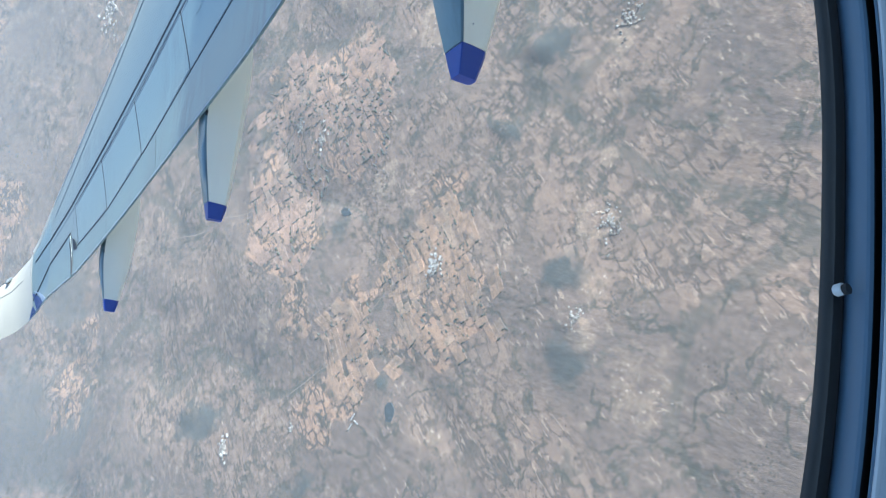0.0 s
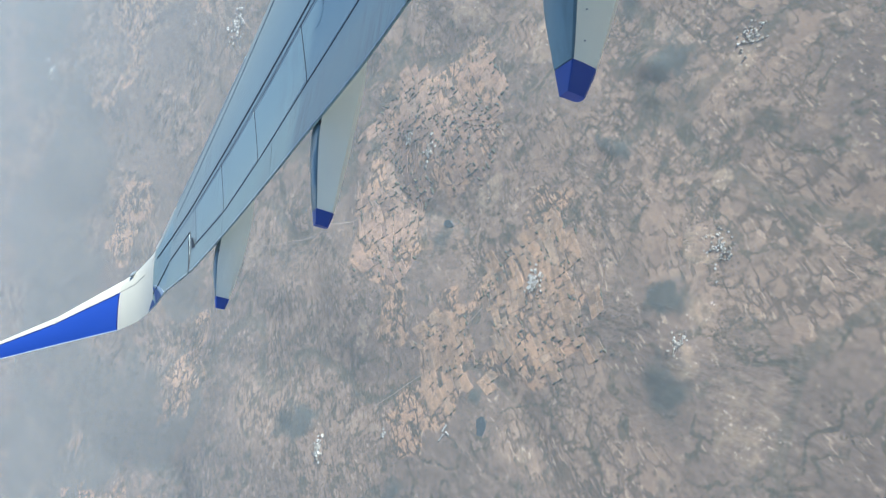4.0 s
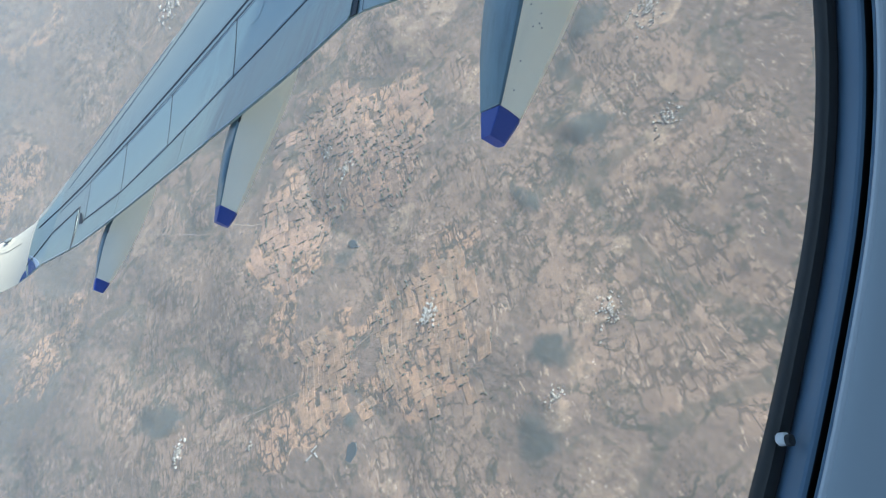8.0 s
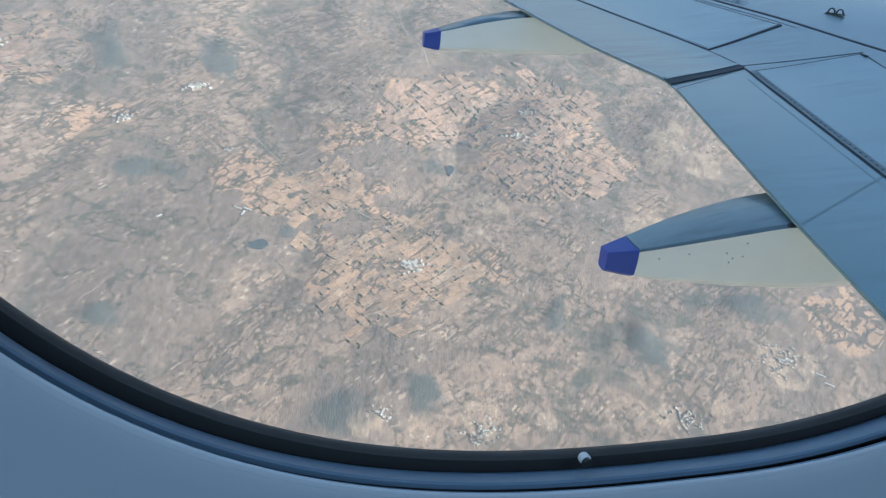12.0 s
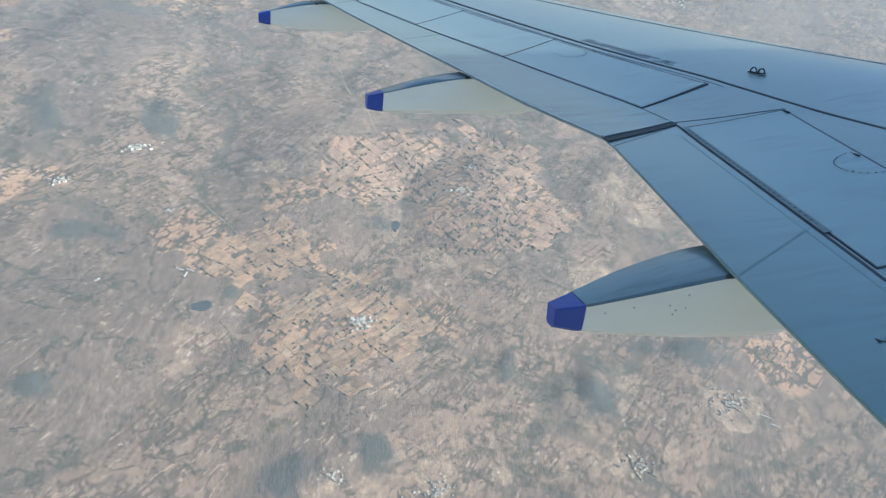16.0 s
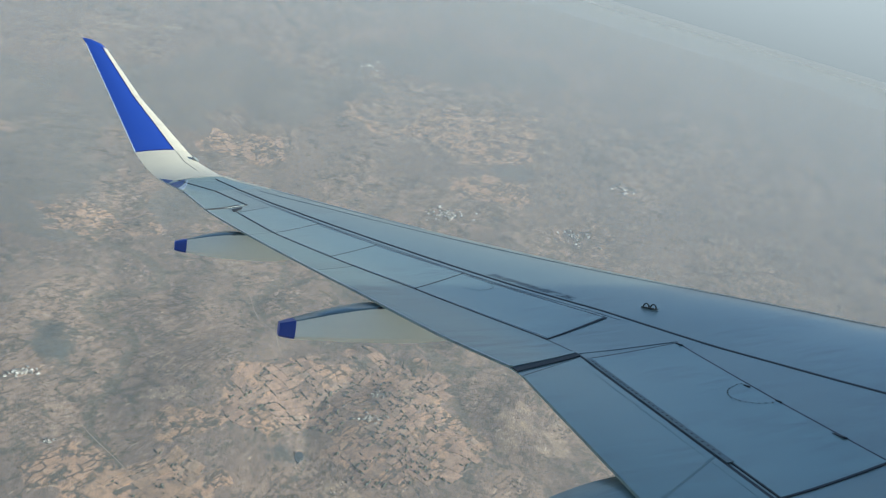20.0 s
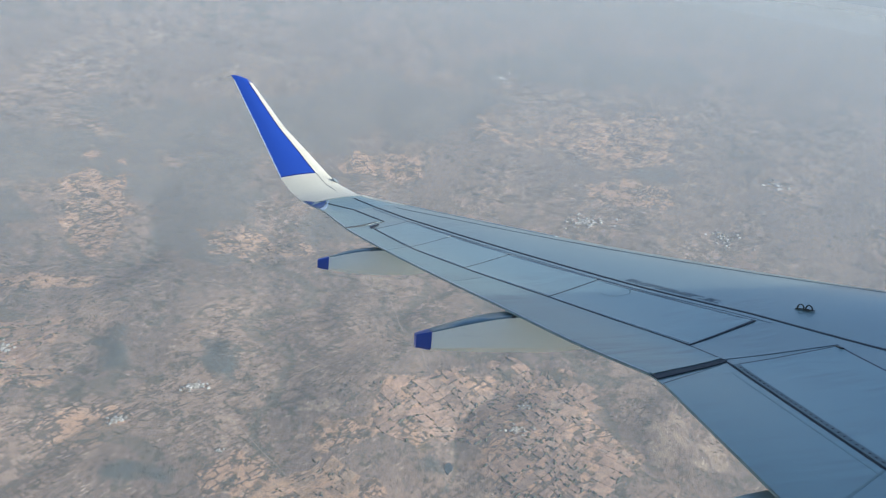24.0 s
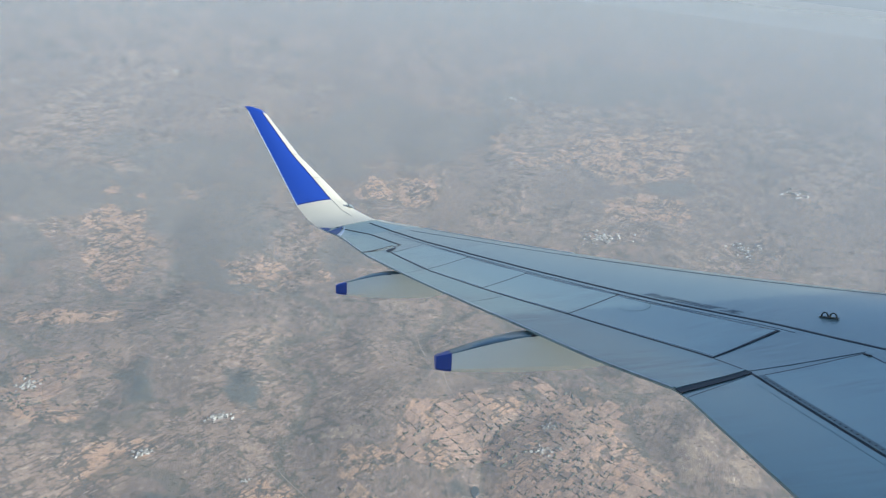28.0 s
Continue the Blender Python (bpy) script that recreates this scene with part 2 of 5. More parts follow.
def hinge_in(y):
    return line(HI_Y, HI_X, y)


def hinge_out(y):
    return line(HO_Y, HO_X, y)


def spoiler_front(y):
    return line(FO_Y, FO_X, y)


def seam_line(y):
    return line(DK_Y, DK_X, y)


def aileron_front(y):
    return line((12.8, 14.4), (-1.19, -1.75), y)


# flaps and aileron
for name, ends, rear, front, mat, label in (
    ("outer_flap", ((6.50, 6.70), (12.76, 12.80)), te, hinge_out, FLAP_GREY, "long grey outboard flap, retracted"),
    ("inner_flap", ((2.0, 2.0), (6.30, 6.58)), te, hinge_in, FLAP_GREY, "grey inboard flap with faint panel lines"),
    ("aileron", ((12.80, 13.06), (14.05, 14.20)), te, aileron_front, FLAP_GREY, "grey aileron"),
):
    ob = plate(name, ends, lambda y, r=rear: r(y) + 0.004, front, 0.007, 0.006, mat, wing, label)
    plate("seal", ends, lambda y, r=rear: r(y) + 0.03, front, 0.003, 0.004, SEAL, ob, border=0.022)
# spoilers
spoiler_ends = [((7.03, 7.30), (8.78, 9.08)), ((8.78, 9.08), (10.20, 10.50)), ((10.20, 10.50), (11.42, 11.71)), ((11.42, 11.71), (12.62, 12.84))]
for (a, b), (c, d) in spoiler_ends:
    ends = ((a + 0.012, b + 0.012), (c - 0.012, d - 0.012))
    ob = plate("spoiler", ends, lambda y: hinge_out(y) + 0.025, spoiler_front, 0.0085, 0.006, SPOILER_GREY, wing, "grey spoiler panel lying flush", n=14)
    plate("seal", ends, lambda y: hinge_out(y) + 0.025, spoiler_front, 0.0078, 0.006, SEAL, ob, border=0.02, n=14)
ends = ((4.42, 4.47), (6.52, 6.53))
inboard_front = lambda y: line((4.5, 5.4, 6.53), (1.17, 1.25, 1.39), y)
ob = plate("spoiler", ends, lambda y: hinge_in(y) + 0.055, inboard_front, 0.0085, 0.006, SPOILER_GREY, wing, "grey inboard spoiler panel lying flush", n=14)
plate("seal", ends, lambda y: hinge_in(y) + 0.055, inboard_front, 0.0078, 0.006, SEAL, ob, border=0.014, n=14)


def seam(name, points, width, rise, mat, parent, label=""):
    """A narrow strip over the upper skin along a run of (x, y) points."""
    verts, faces = [], []
    for i, (x, y) in enumerate(points):
        a, b = points[max(i - 1, 0)], points[min(i + 1, len(points) - 1)]
        side = Vector((b[1] - a[1], a[0] - b[0])).normalized() * width / 2
        for s in (-1, 1):
            p = (x + s * side.x, y + s * side.y)
            verts.append((*p, upper(*p) + rise))
            verts.append((*p, upper(*p) + rise - 0.004))
    for i in range(len(points) - 1):
        a, b = 4 * i, 4 * i + 4
        faces += [(a, a + 2, b + 2, b), (a + 1, b + 1, b + 3, a + 3), (a, b, b + 1, a + 1), (a + 2, a + 3, b + 3, b + 2)]
    faces += [(0, 1, 3, 2), (4 * len(points) - 4, 4 * len(points) - 2, 4 * len(points) - 1, 4 * len(points) - 3)]
    return piece(name, verts, faces, mat, parent, label, smooth=False)


def run(f, y0, y1, n=30, shift=0.0):
    return [(f(y0 + (y1 - y0) * i / n) + shift, y0 + (y1 - y0) * i / n) for i in range(n + 1)]


seam("spar_seam", run(seam_line, 2.0, 14.2, 60), 0.030, 0.004, SEAL, wing, "dark sealed seam along the wing")
seam("hinge_gap", run(hinge_out, 6.62, 12.74, 40), 0.035, 0.006, SEAL, wing)
seam("hinge_gap", run(hinge_in, 2.0, 6.6, 30), 0.020, 0.008, SEAL, wing)
seam("hinge_gap", run(aileron_front, 13.05, 14.08, 20), 0.030, 0.010, SEAL, wing)
seam("aileron_end", [(-1.87 + 0.48 * k / 8, 12.785 + 0.27 * k / 8) for k in range(9)], 0.040, 0.0115, SEAL, wing)

# ---- flap track fairings ----


def fairing(y_mid, rows, cap_at, crown):
    """A canoe under the flap. rows: x, top z, bottom z, half widths at the top and below, from the tail forward."""
    def ring(x, top, low, wide, wide_low):
        mid = top - (top - low) * 0.35
        r = 0.07 * wide
        return [(x, y_mid + s * w, z) for s, w, z in ((-1, wide - r, top), (-1, wide, top - r * 0.8), (-1, wide, mid), (-1, wide_low, low + (top - low) * 0.14), (-1, wide_low * 0.6, low), (1, wide_low * 0.6, low), (1, wide_low, low + (top - low) * 0.14), (1, wide, mid), (1, wide, top - r * 0.8), (1, wide - r, top))]
    thing = new("flap_track_fairing")
    thing.parent = wing
    thing["label"] = "pale grey flap track fairing with a blue tail cap"
    fine = []
    xs = [r[0] for r in rows]
    steps = np.linspace(xs[0], xs[-1], 26)
    for x in steps:
        fine.append((x, *(curve_at(xs, [r[k] for r in rows], float(x)) for k in range(1, 5))))
    cut = [r for r in fine if r[0] > cap_at + 0.004]
    at = lambda x: (x, *(curve_at(xs, [r[k] for r in rows], x) for k in range(1, 5)))
    verts, faces = lofted([ring(*r) for r in [at(cap_at)] + cut])
    body = piece("fairing_body", verts, faces, FAIRING_LIT, thing)
    cover = []
    for r in [at(cap_at)] + cut:
        q = [Vector(v) for v in ring(*r)]
        lift = Vector((0, 0, 0.004))
        ridge = (q[0] + q[9]) / 2 + Vector((0, 0, crown * min(1.0, (r[0] - cap_at) / 0.3)))
        over = Vector((0, 0.004, 0))
        cover.append([tuple(v) for v in (q[8] + over, q[9] + lift, ridge + lift, q[0] + lift, q[1] - over, q[0] - lift, ridge - lift, q[9] - lift)])
    piece("fairing_top", *lofted(cover), FAIRING_SHADED, thing, "blue-grey upper face")
    tail = [r for r in fine if r[0] < cap_at - 0.004] + [at(cap_at - 0.002)]
    verts, faces = lofted([ring(*r) for r in tail])
    piece("tail_cap", verts, faces, CAP_BLUE, thing, "dark blue tail cap")
    return thing


fairing(4.77, [(-1.382, 0.136, 0.028, 0.042, 0.040), (-1.370, 0.142, 0.022, 0.050, 0.047), (-1.235, 0.165, 0.002, 0.088, 0.078), (-0.90, 0.252, -0.035, 0.158, 0.125), (-0.47, 0.335, -0.075, 0.20, 0.155), (0.0, 0.36, -0.085, 0.20, 0.16), (0.6, 0.34, -0.03, 0.17, 0.12), (1.3, 0.30, 0.14, 0.08, 0.05)], -1.235, 0.014)
fairing(8.48, [(-1.592, 0.550, 0.424, 0.050, 0.045), (-1.580, 0.558, 0.414, 0.060, 0.052), (-1.45, 0.585, 0.404, 0.092, 0.076), (-1.09, 0.680, 0.398, 0.145, 0.11), (-0.72, 0.75, 0.395, 0.175, 0.13), (-0.2, 0.77, 0.405, 0.175, 0.13), (0.3, 0.74, 0.46, 0.15, 0.10), (1.0, 0.68, 0.58, 0.06, 0.04)], -1.45, 0.02)
fairing(11.80, [(-2.335, 1.0, 0.885, 0.05, 0.04), (-2.325, 1.013, 0.874, 0.058, 0.045), (-2.19, 1.04, 0.862, 0.085, 0.065), (-1.95, 1.10, 0.838, 0.11, 0.085), (-1.65, 1.155, 0.82, 0.14, 0.10), (-1.1, 1.17, 0.83, 0.14, 0.10), (-0.7, 1.15, 0.89, 0.12, 0.08), (-0.2, 1.10, 1.0, 0.05, 0.03)], -2.19, 0.028)

# ---- winglet ----
WINGLET = [
    ((-0.65, 14.10, 1.69), (-2.13, 14.10, 1.652)),
    ((-1.10, 14.58, 1.83), (-2.30, 14.48, 1.72)),
    ((-1.50, 14.92, 1.98), (-2.48, 14.80, 1.81)),
    ((-1.80, 15.14, 2.15), (-2.66, 15.08, 1.96)),
    ((-2.017, 15.29, 2.34), (-2.854, 15.28, 2.213)),
    ((-2.40, 15.465, 2.74), (-3.09, 15.475, 2.68)),
    ((-2.82, 15.66, 3.17), (-3.33, 15.68, 3.16)),
    ((-3.43, 16.02, 3.974), (-3.77, 16.06, 4.02)),
    ((-3.52, 16.05, 4.05), (-3.80, 16.075, 4.07)),
    ((-3.66, 16.075, 4.095), (-3.83, 16.09, 4.11)),
]


def winglet_ring(k, u0, u1):
    """The outline between two chord fractions (0 at the trailing edge) of a winglet station."""
    front, back = (Vector(p) for p in WINGLET[k])
    a, b = (Vector(WINGLET[max(k - 1, 0)][1]), Vector(WINGLET[min(k + 1, len(WINGLET) - 1)][1]))
    along, chord = (b - a).normalized(), front - back
    inward = along.cross(chord).normalized()
    if inward.z < 0 and k < 3 or inward.y > 0 and k >= 3:
        inward = -inward
    us = [u0 + (u1 - u0) * i / 9 for i in range(10)]
    half = lambda u: chord.length * 0.30 * 0.12 / 0.3 * (math.sqrt(max(0, 1 - u)) * 0.55 * u + 0.25 * u * (1 - u)) * 2.4
    return [tuple(back + chord * u + inward * half(u)) for u in us] + [tuple(back + chord * u - inward * half(u)) for u in reversed(us)]


winglet = new("winglet")
winglet.parent = wing
winglet["label"] = "upswept winglet, blue with a white leading edge"


def blend(a, b, w):
    return [tuple(Vector(p).lerp(Vector(q), w)) for p, q in zip(a, b)]


# the tip grows out of the wing's own section
def wing_end_ring(y):
    back, front = line(TE_Y, TE_X, y), line(LE_Y, LE_X, y)
    c = front - back
    us = [i / 9 for i in range(10)]
    top = [(back + c * u, y, upper(back + c * u, y) + 0.001) for u in us]
    return top + [(back + c * u, y, trailing_z(y) - 0.012 + c * (0.075 * u - 0.055 * math.sin(math.pi * u**0.75))) for u in reversed(us)]


first, second = winglet_ring(0, 0.0, 1.0), winglet_ring(1, 0.0, 1.0)
start = wing_end_ring(14.10)
shift = [Vector(p) - Vector(q) for p, q in zip(start, first)]
second = [tuple(Vector(p) + 0.4 * d) for p, d in zip(second, shift)]
third = [tuple(Vector(p) + 0.1 * d) for p, d in zip(winglet_ring(2, 0.0, 1.0), shift)]
TIP = [start, blend(start, second, 0.5), second, blend(second, third, 0.5), third, winglet_ring(3, 0.0, 1.0), winglet_ring(4, 0.0, 1.0)]
piece("tip_panel", *lofted(TIP[:4]), WING_GREY, winglet, "grey panel between wing and winglet")
piece("tip_fairing", *lofted(TIP[3:]), WHITE, winglet, "curved white wing tip fairing")
verts, faces = lofted([winglet_ring(k, u, 1.0) for k, u in ((4, 0.755), (5, 0.755), (6, 0.76), (7, 0.78))])
piece("leading_edge", verts, faces, WHITE, winglet, "white leading edge strip")
verts, faces = lofted([winglet_ring(k, 0.0, u) for k, u in ((4, 0.752), (5, 0.752), (6, 0.757), (7, 0.777))])
piece("blue_panel", verts, faces, BLUE, winglet, "bright blue painted panel")
verts, faces = lofted([winglet_ring(k, 0.0, 1.0) for k in (7, 8, 9)])
piece("tip_cap", verts, faces, BLUE, winglet, "rounded blue tip")

# ---- fuselage and cabin window ----
RADIUS, AXIS_Z = 1.975, 1.35
WIN_X, WIN_Z, WIN_A, WIN_B, WIN_N = -2.9115, 1.7190, 0.1483, 0.1626, 2.75


def window_curve(grow, n=180):
    """Points (x, z) on the window's outline, moved outward."""
    out = []
    for i in range(n):
        t = 2 * math.pi * i / n
        c, s = math.cos(t), math.sin(t)
        half, power = (0.1420, 2.15) if c > 0 else (WIN_A, WIN_N)
        out.append((WIN_X + (half + grow) * math.copysign(abs(c) ** (2 / power), c), WIN_Z + (WIN_B + grow) * math.copysign(abs(s) ** (2 / power), s)))
    return out


def hull_y(z, radius):
    return math.sqrt(max(0.0, radius**2 - (z - AXIS_Z) ** 2))


def hull(name, radius, hole, x0, x1, mat, label, parent):
    """A tube with one window opening in its port side. The opening's surround is a patch of rings from the outline to a rectangle."""
    low, high = WIN_Z - 0.5, WIN_Z + 0.5
    a0, a1 = math.asin((low - AXIS_Z) / radius), math.asin((high - AXIS_Z) / radius)
    angles = [a1 + (2 * math.pi + a0 - a1) * i / 60 for i in range(61)]
    xs = [x0, WIN_X - 3, WIN_X - 0.5, WIN_X, WIN_X + 0.5, WIN_X + 3, WIN_X + 7, x1]
    verts = [(x, radius * math.cos(a), AXIS_Z + radius * math.sin(a)) for x in xs for a in angles]
    n = len(angles)
    faces = [(i * n + j, i * n + j + 1, (i + 1) * n + j + 1, (i + 1) * n + j) for i in range(len(xs) - 1) for j in range(n - 1)]
    side = [a0 + (a1 - a0) * i / 8 for i in range(9)]
    for xa, xb in ((x0, WIN_X - 0.5), (WIN_X + 0.5, x1)):
        base = len(verts)
        verts += [(x, radius * math.cos(a), AXIS_Z + radius * math.sin(a)) for x in (xa, xb) for a in side]
        faces += [(base + j, base + j + 1, base + 9 + j + 1, base + 9 + j) for j in range(8)]
    inner = window_curve(hole)
    base, m = len(verts), len(inner)
    for k in range(7):
        w = k / 6
        for x, z in inner:
            dx, dz = x - WIN_X, z - WIN_Z
            reach = 0.5 / max(abs(dx), abs(dz))
            px, pz = WIN_X + dx * (1 - w + w * reach), WIN_Z + dz * (1 - w + w * reach)
            verts.append((px, hull_y(pz, radius), pz))
    for k in range(6):
        for j in range(m):
            i = (j + 1) % m
            faces.append((base + k * m + j, base + k * m + i, base + (k + 1) * m + i, base + (k + 1) * m + j))
    return piece(name, verts, faces, mat, parent, label)


cabin = tagged(new("fuselage_wall"), "blue-grey cabin wall round an oval window", "wall", kind="structure")
cabin.matrix_world = BANK
hull("outer_skin", RADIUS, 0.24, -15, 13, WHITE, "white outer skin", cabin)
hull("cabin_liner", 1.940, 0.17, -15, 13, LINER, "smooth pale cabin side panel", cabin)
for x in (-14.98, 12.98):
    ring = [(x, 1.97 * math.cos(a), AXIS_Z + 1.97 * math.sin(a)) for a in np.linspace(0, 2 * math.pi, 48, endpoint=False)]
    piece("bulkhead", ring, [tuple(range(48))], LINER, cabin)


def window_ring(name, rows, mat, label=""):
    """A ring round the window. rows: growth of the outline and y, across its profile."""
    return piece(name, *lofted([[(x, y, z) for x, z in window_curve(g)] for g, y in rows], caps=False), mat, cabin, label)


piece("window_reveal", *lofted([[(x, hull_y(z, RADIUS), z) for x, z in window_curve(0.245)], [(x, 1.8655, z) for x, z in window_curve(0.006)]], caps=False), DARK, cabin, "dark outer reveal of the window")
window_ring("gasket", [(0.008, 1.8660), (0.006, 1.8652), (0.0010, 1.8640), (0.0006, 1.8631), (0.0005, 1.8624), (0.0007, 1.8617), (0.0010, 1.8613), (0.0032, 1.8611), (0.0042, 1.8613)], DARK, "black rubber window gasket")
window_ring("retainer_ring", [(0.0042, 1.8616), (0.0036, 1.8611), (0.0030, 1.8604), (0.0020, 1.8588), (0.0012, 1.8566), (0.0010, 1.8556), (0.0012, 1.8551), (0.0020, 1.8549)], TRIM, "blue-grey window retainer ring")
window_ring("window_groove", [(0.0018, 1.8550), (0.0044, 1.8546), (0.0046, 1.8536), (0.0040, 1.8529), (0.0012, 1.8528)], GROOVE, "dark groove inside the window surround")
window_ring("groove_lip", [(0.0014, 1.8530), (0.0005, 1.8527), (0.0001, 1.8523), (0.0001, 1.8519)], TRIM)
window_ring("window_lip", [(0.0004, 1.8520), (-0.0002, 1.8517), (-0.0003, 1.8515), (-0.0001, 1.8512), (0.0004, 1.8510), (0.0008, 1.8510)], LIP, "light edge of the window surround")
window_ring("window_surround", [(0.0006, 1.8511), (0.0016, 1.8505), (0.0050, 1.8499), (0.0100, 1.8491), (0.0180, 1.8480), (0.0195, 1.8476), (0.0208, 1.8470), (0.026, 1.8452), (0.040, 1.8430), (0.06, 1.842), (0.075, 1.842), (0.10, 1.845), (0.13, 1.86), (0.16, 1.90), (0.178, 1.945)], LINER, "smooth moulded window surround")

# the pane
m_glass, nt, bsdf = material("window_acrylic")
clear = nt.nodes.new("ShaderNodeBsdfTransparent")
clear.inputs[0].default_value = (0.97, 0.98, 0.98, 1)
gloss = add(nt, "ShaderNodeBsdfGlossy", Roughness=0.02)
fres = add(nt, "ShaderNodeFresnel", IOR=1.1)
both = nt.nodes.new("ShaderNodeMixShader")
nt.links.new(fres.outputs[0], both.inputs[0])
nt.links.new(clear.outputs[0], both.inputs[1])
nt.links.new(gloss.outputs[0], both.inputs[2])
nt.links.new(both.outputs[0], nt.nodes["Material Output"].inputs[0])
outline = window_curve(0.004)
pane = piece("window_pane", [(x, 1.8634, z) for x, z in outline] + [(x, 1.8664, z) for x, z in outline], [tuple(range(180)), tuple(range(359, 179, -1))] + [(i, (i + 1) % 180, 180 + (i + 1) % 180, 180 + i) for i in range(180)], m_glass, cabin, "clear window pane", smooth=False)
pane.visible_shadow = False

# the small white spacer on the gasket
bm = bmesh.new()
bmesh.ops.create_cone(bm, cap_ends=True, segments=16, radius1=0.0011, radius2=0.0011, depth=0.0019, matrix=pose(-2.9361, 1.8591, 1.5575, 90, 0, 12))
bmesh.ops.bevel(bm, geom=bm.edges[:], offset=0.0003, segments=2, affect="EDGES")
peg = part("window_peg", bm, PEG_WHITE, cabin, "small white peg on the gasket")
bm = bmesh.new()
bmesh.ops.create_cone(bm, cap_ends=True, segments=16, radius1=0.0010, radius2=0.00095, depth=0.0008, matrix=pose(-2.9361, 1.8579, 1.5575, 90, 0, 12))
part("peg_end", bm, DARK, peg)

# an added, unseen area lamp that brightens the cabin wall
strip = new("cabin_fill_light", bpy.data.lights.new("cabin_fill_light", "AREA"))
strip.data.shape, strip.data.size, strip.data.size_y, strip.data.energy, strip.data.color = "RECTANGLE", 6.0, 0.3, 20, (0.72, 0.86, 1.0)
strip.matrix_world = BANK @ look((-3.0, 0.2, 2.9), (-3.0, 0.9, 1.2))

# ---- land ----
ALTITUDE = 1000.0


def upland(r):
    """The land rises gently far from the flight path."""
    return 690 * (max(0.0, r - 2000) / 2940) ** 1.5


def ground_at(azimuth, elevation):
    """The place on the land in a direction from the aircraft: degrees forward of abeam, and up."""
    a, e = radians(azimuth), radians(elevation)
    way = BANK.to_3x3() @ Vector((math.cos(e) * math.sin(a), math.cos(e) * math.cos(a), math.sin(e)))
    s = -ALTITUDE / way.z if way.z < -0.2 else 4800
    for _ in range(40):
        s = min(4900, 0.5 * s + 0.5 * (upland(math.hypot(way.x, way.y) * s) - ALTITUDE) / min(way.z, -0.05))
    return way * s


def spread(rows):
    """Oval patches of land. rows: azimuth, elevation and the half widths in those two ways, in degrees."""
    out = []
    for az, el, wide, deep in rows:
        p = ground_at(az, el)
        a, b = ground_at(az + wide, el) - p, (ground_at(az, el + deep) - ground_at(az, el - deep)) / 2
        size = min(math.hypot(a.x, a.y), math.hypot(b.x, b.y))
        det = a.x * b.y - a.y * b.x
        reach = 1.9 * (math.hypot(a.x, a.y) + math.hypot(b.x, b.y))
        out.append((p.x, p.y, b.y / det, -b.x / det, -a.y / det, a.x / det, size, reach))
    return out


WOODS = spread((
    (6.8, -38.0, 4.6, 1.9), (13.2, -36.6, 2.9, 1.6), (13.4, -19.8, 1.4, 1.1), (33.0, -30.4, 3.6, 2.2), (-14.8, -29.4, 2.7, 1.1), (-8.1, -19.5, 1.8, 0.9), (24.9, -29.7, 1.0, 2.0),
    (39.2, -26.1, 3.6, 1.2), (-10.8, -11.3, 1.7, 1.8), (-3.6, -11.6, 2.2, 1.5), (-10.1, -19.3, 2.0, 1.0), (0.9, -24.6, 0.9, 0.6)))
FAR_WOODS = spread((
    (-17.0, 3.0, 8.0, 1.8), (-8.0, 4.9, 8.0, 2.2), (1.0, 6.0, 8.0, 2.2), (10.7, 8.4, 8.5, 2.2), (-5.0, 0.6, 6.0, 2.6), (-5.8, -2.2, 4.4, 2.2), (-18.3, -1.1, 1.8, 2.2), (29.3, 3.8, 1.8, 0.7), (23.0, 11.6, 9.0, 1.6), (3.9, -1.0, 2.5, 1.6)))
TILLED = spread((
    (8.1, -28.9, 5.8, 2.2), (14.9, -26.4, 4.4, 1.8), (5.5, -26.3, 3.1, 1.8), (3.6, -21.7, 5.3, 2.0), (5.9, -17.5, 2.7, 1.1), (-2.2, -19.7, 2.7, 1.3), (46.4, -25.1, 4.0, 1.8),
    (13.1, -14.8, 4.0, 2.7), (19.8, -14.0, 5.3, 2.2), (22.1, -17.6, 6.7, 2.7)))
FAR_TILLED = spread((
    (-12.3, -0.5, 2.0, 3.3), (-1.6, -3.3, 3.6, 0.9), (-13.0, -15.8, 2.7, 1.3), (-17.6, -10.7, 2.7, 2.2), (25.5, 6.5, 6.7, 1.8), (27.8, 2.3, 3.1, 0.9), (8.2, 3.5, 3.6, 0.9), (-15.2, -6.1, 4.0, 0.5)))
PALE = spread((
    (8.4, -39.0, 1.8, 1.6), (13.5, -39.5, 2.2, 1.3), (19.5, -38.6, 2.7, 1.8), (25.9, -37.6, 1.8, 1.3), (43.3, -29.4, 2.7, 2.0), (36.6, -34.7, 2.2, 0.9), (17.9, -21.7, 1.8, 1.1),
    (40.1, -33.4, 1.8, 0.9), (-2.7, -29.1, 1.8, 0.9), (30.9, -15.6, 1.6, 1.8), (34.1, -16.3, 2.2, 1.3), (4.2, -15.3, 1.8, 0.5), (8.4, -5.7, 1.8, 0.7), (31, -22, 2.4, 1.2)))


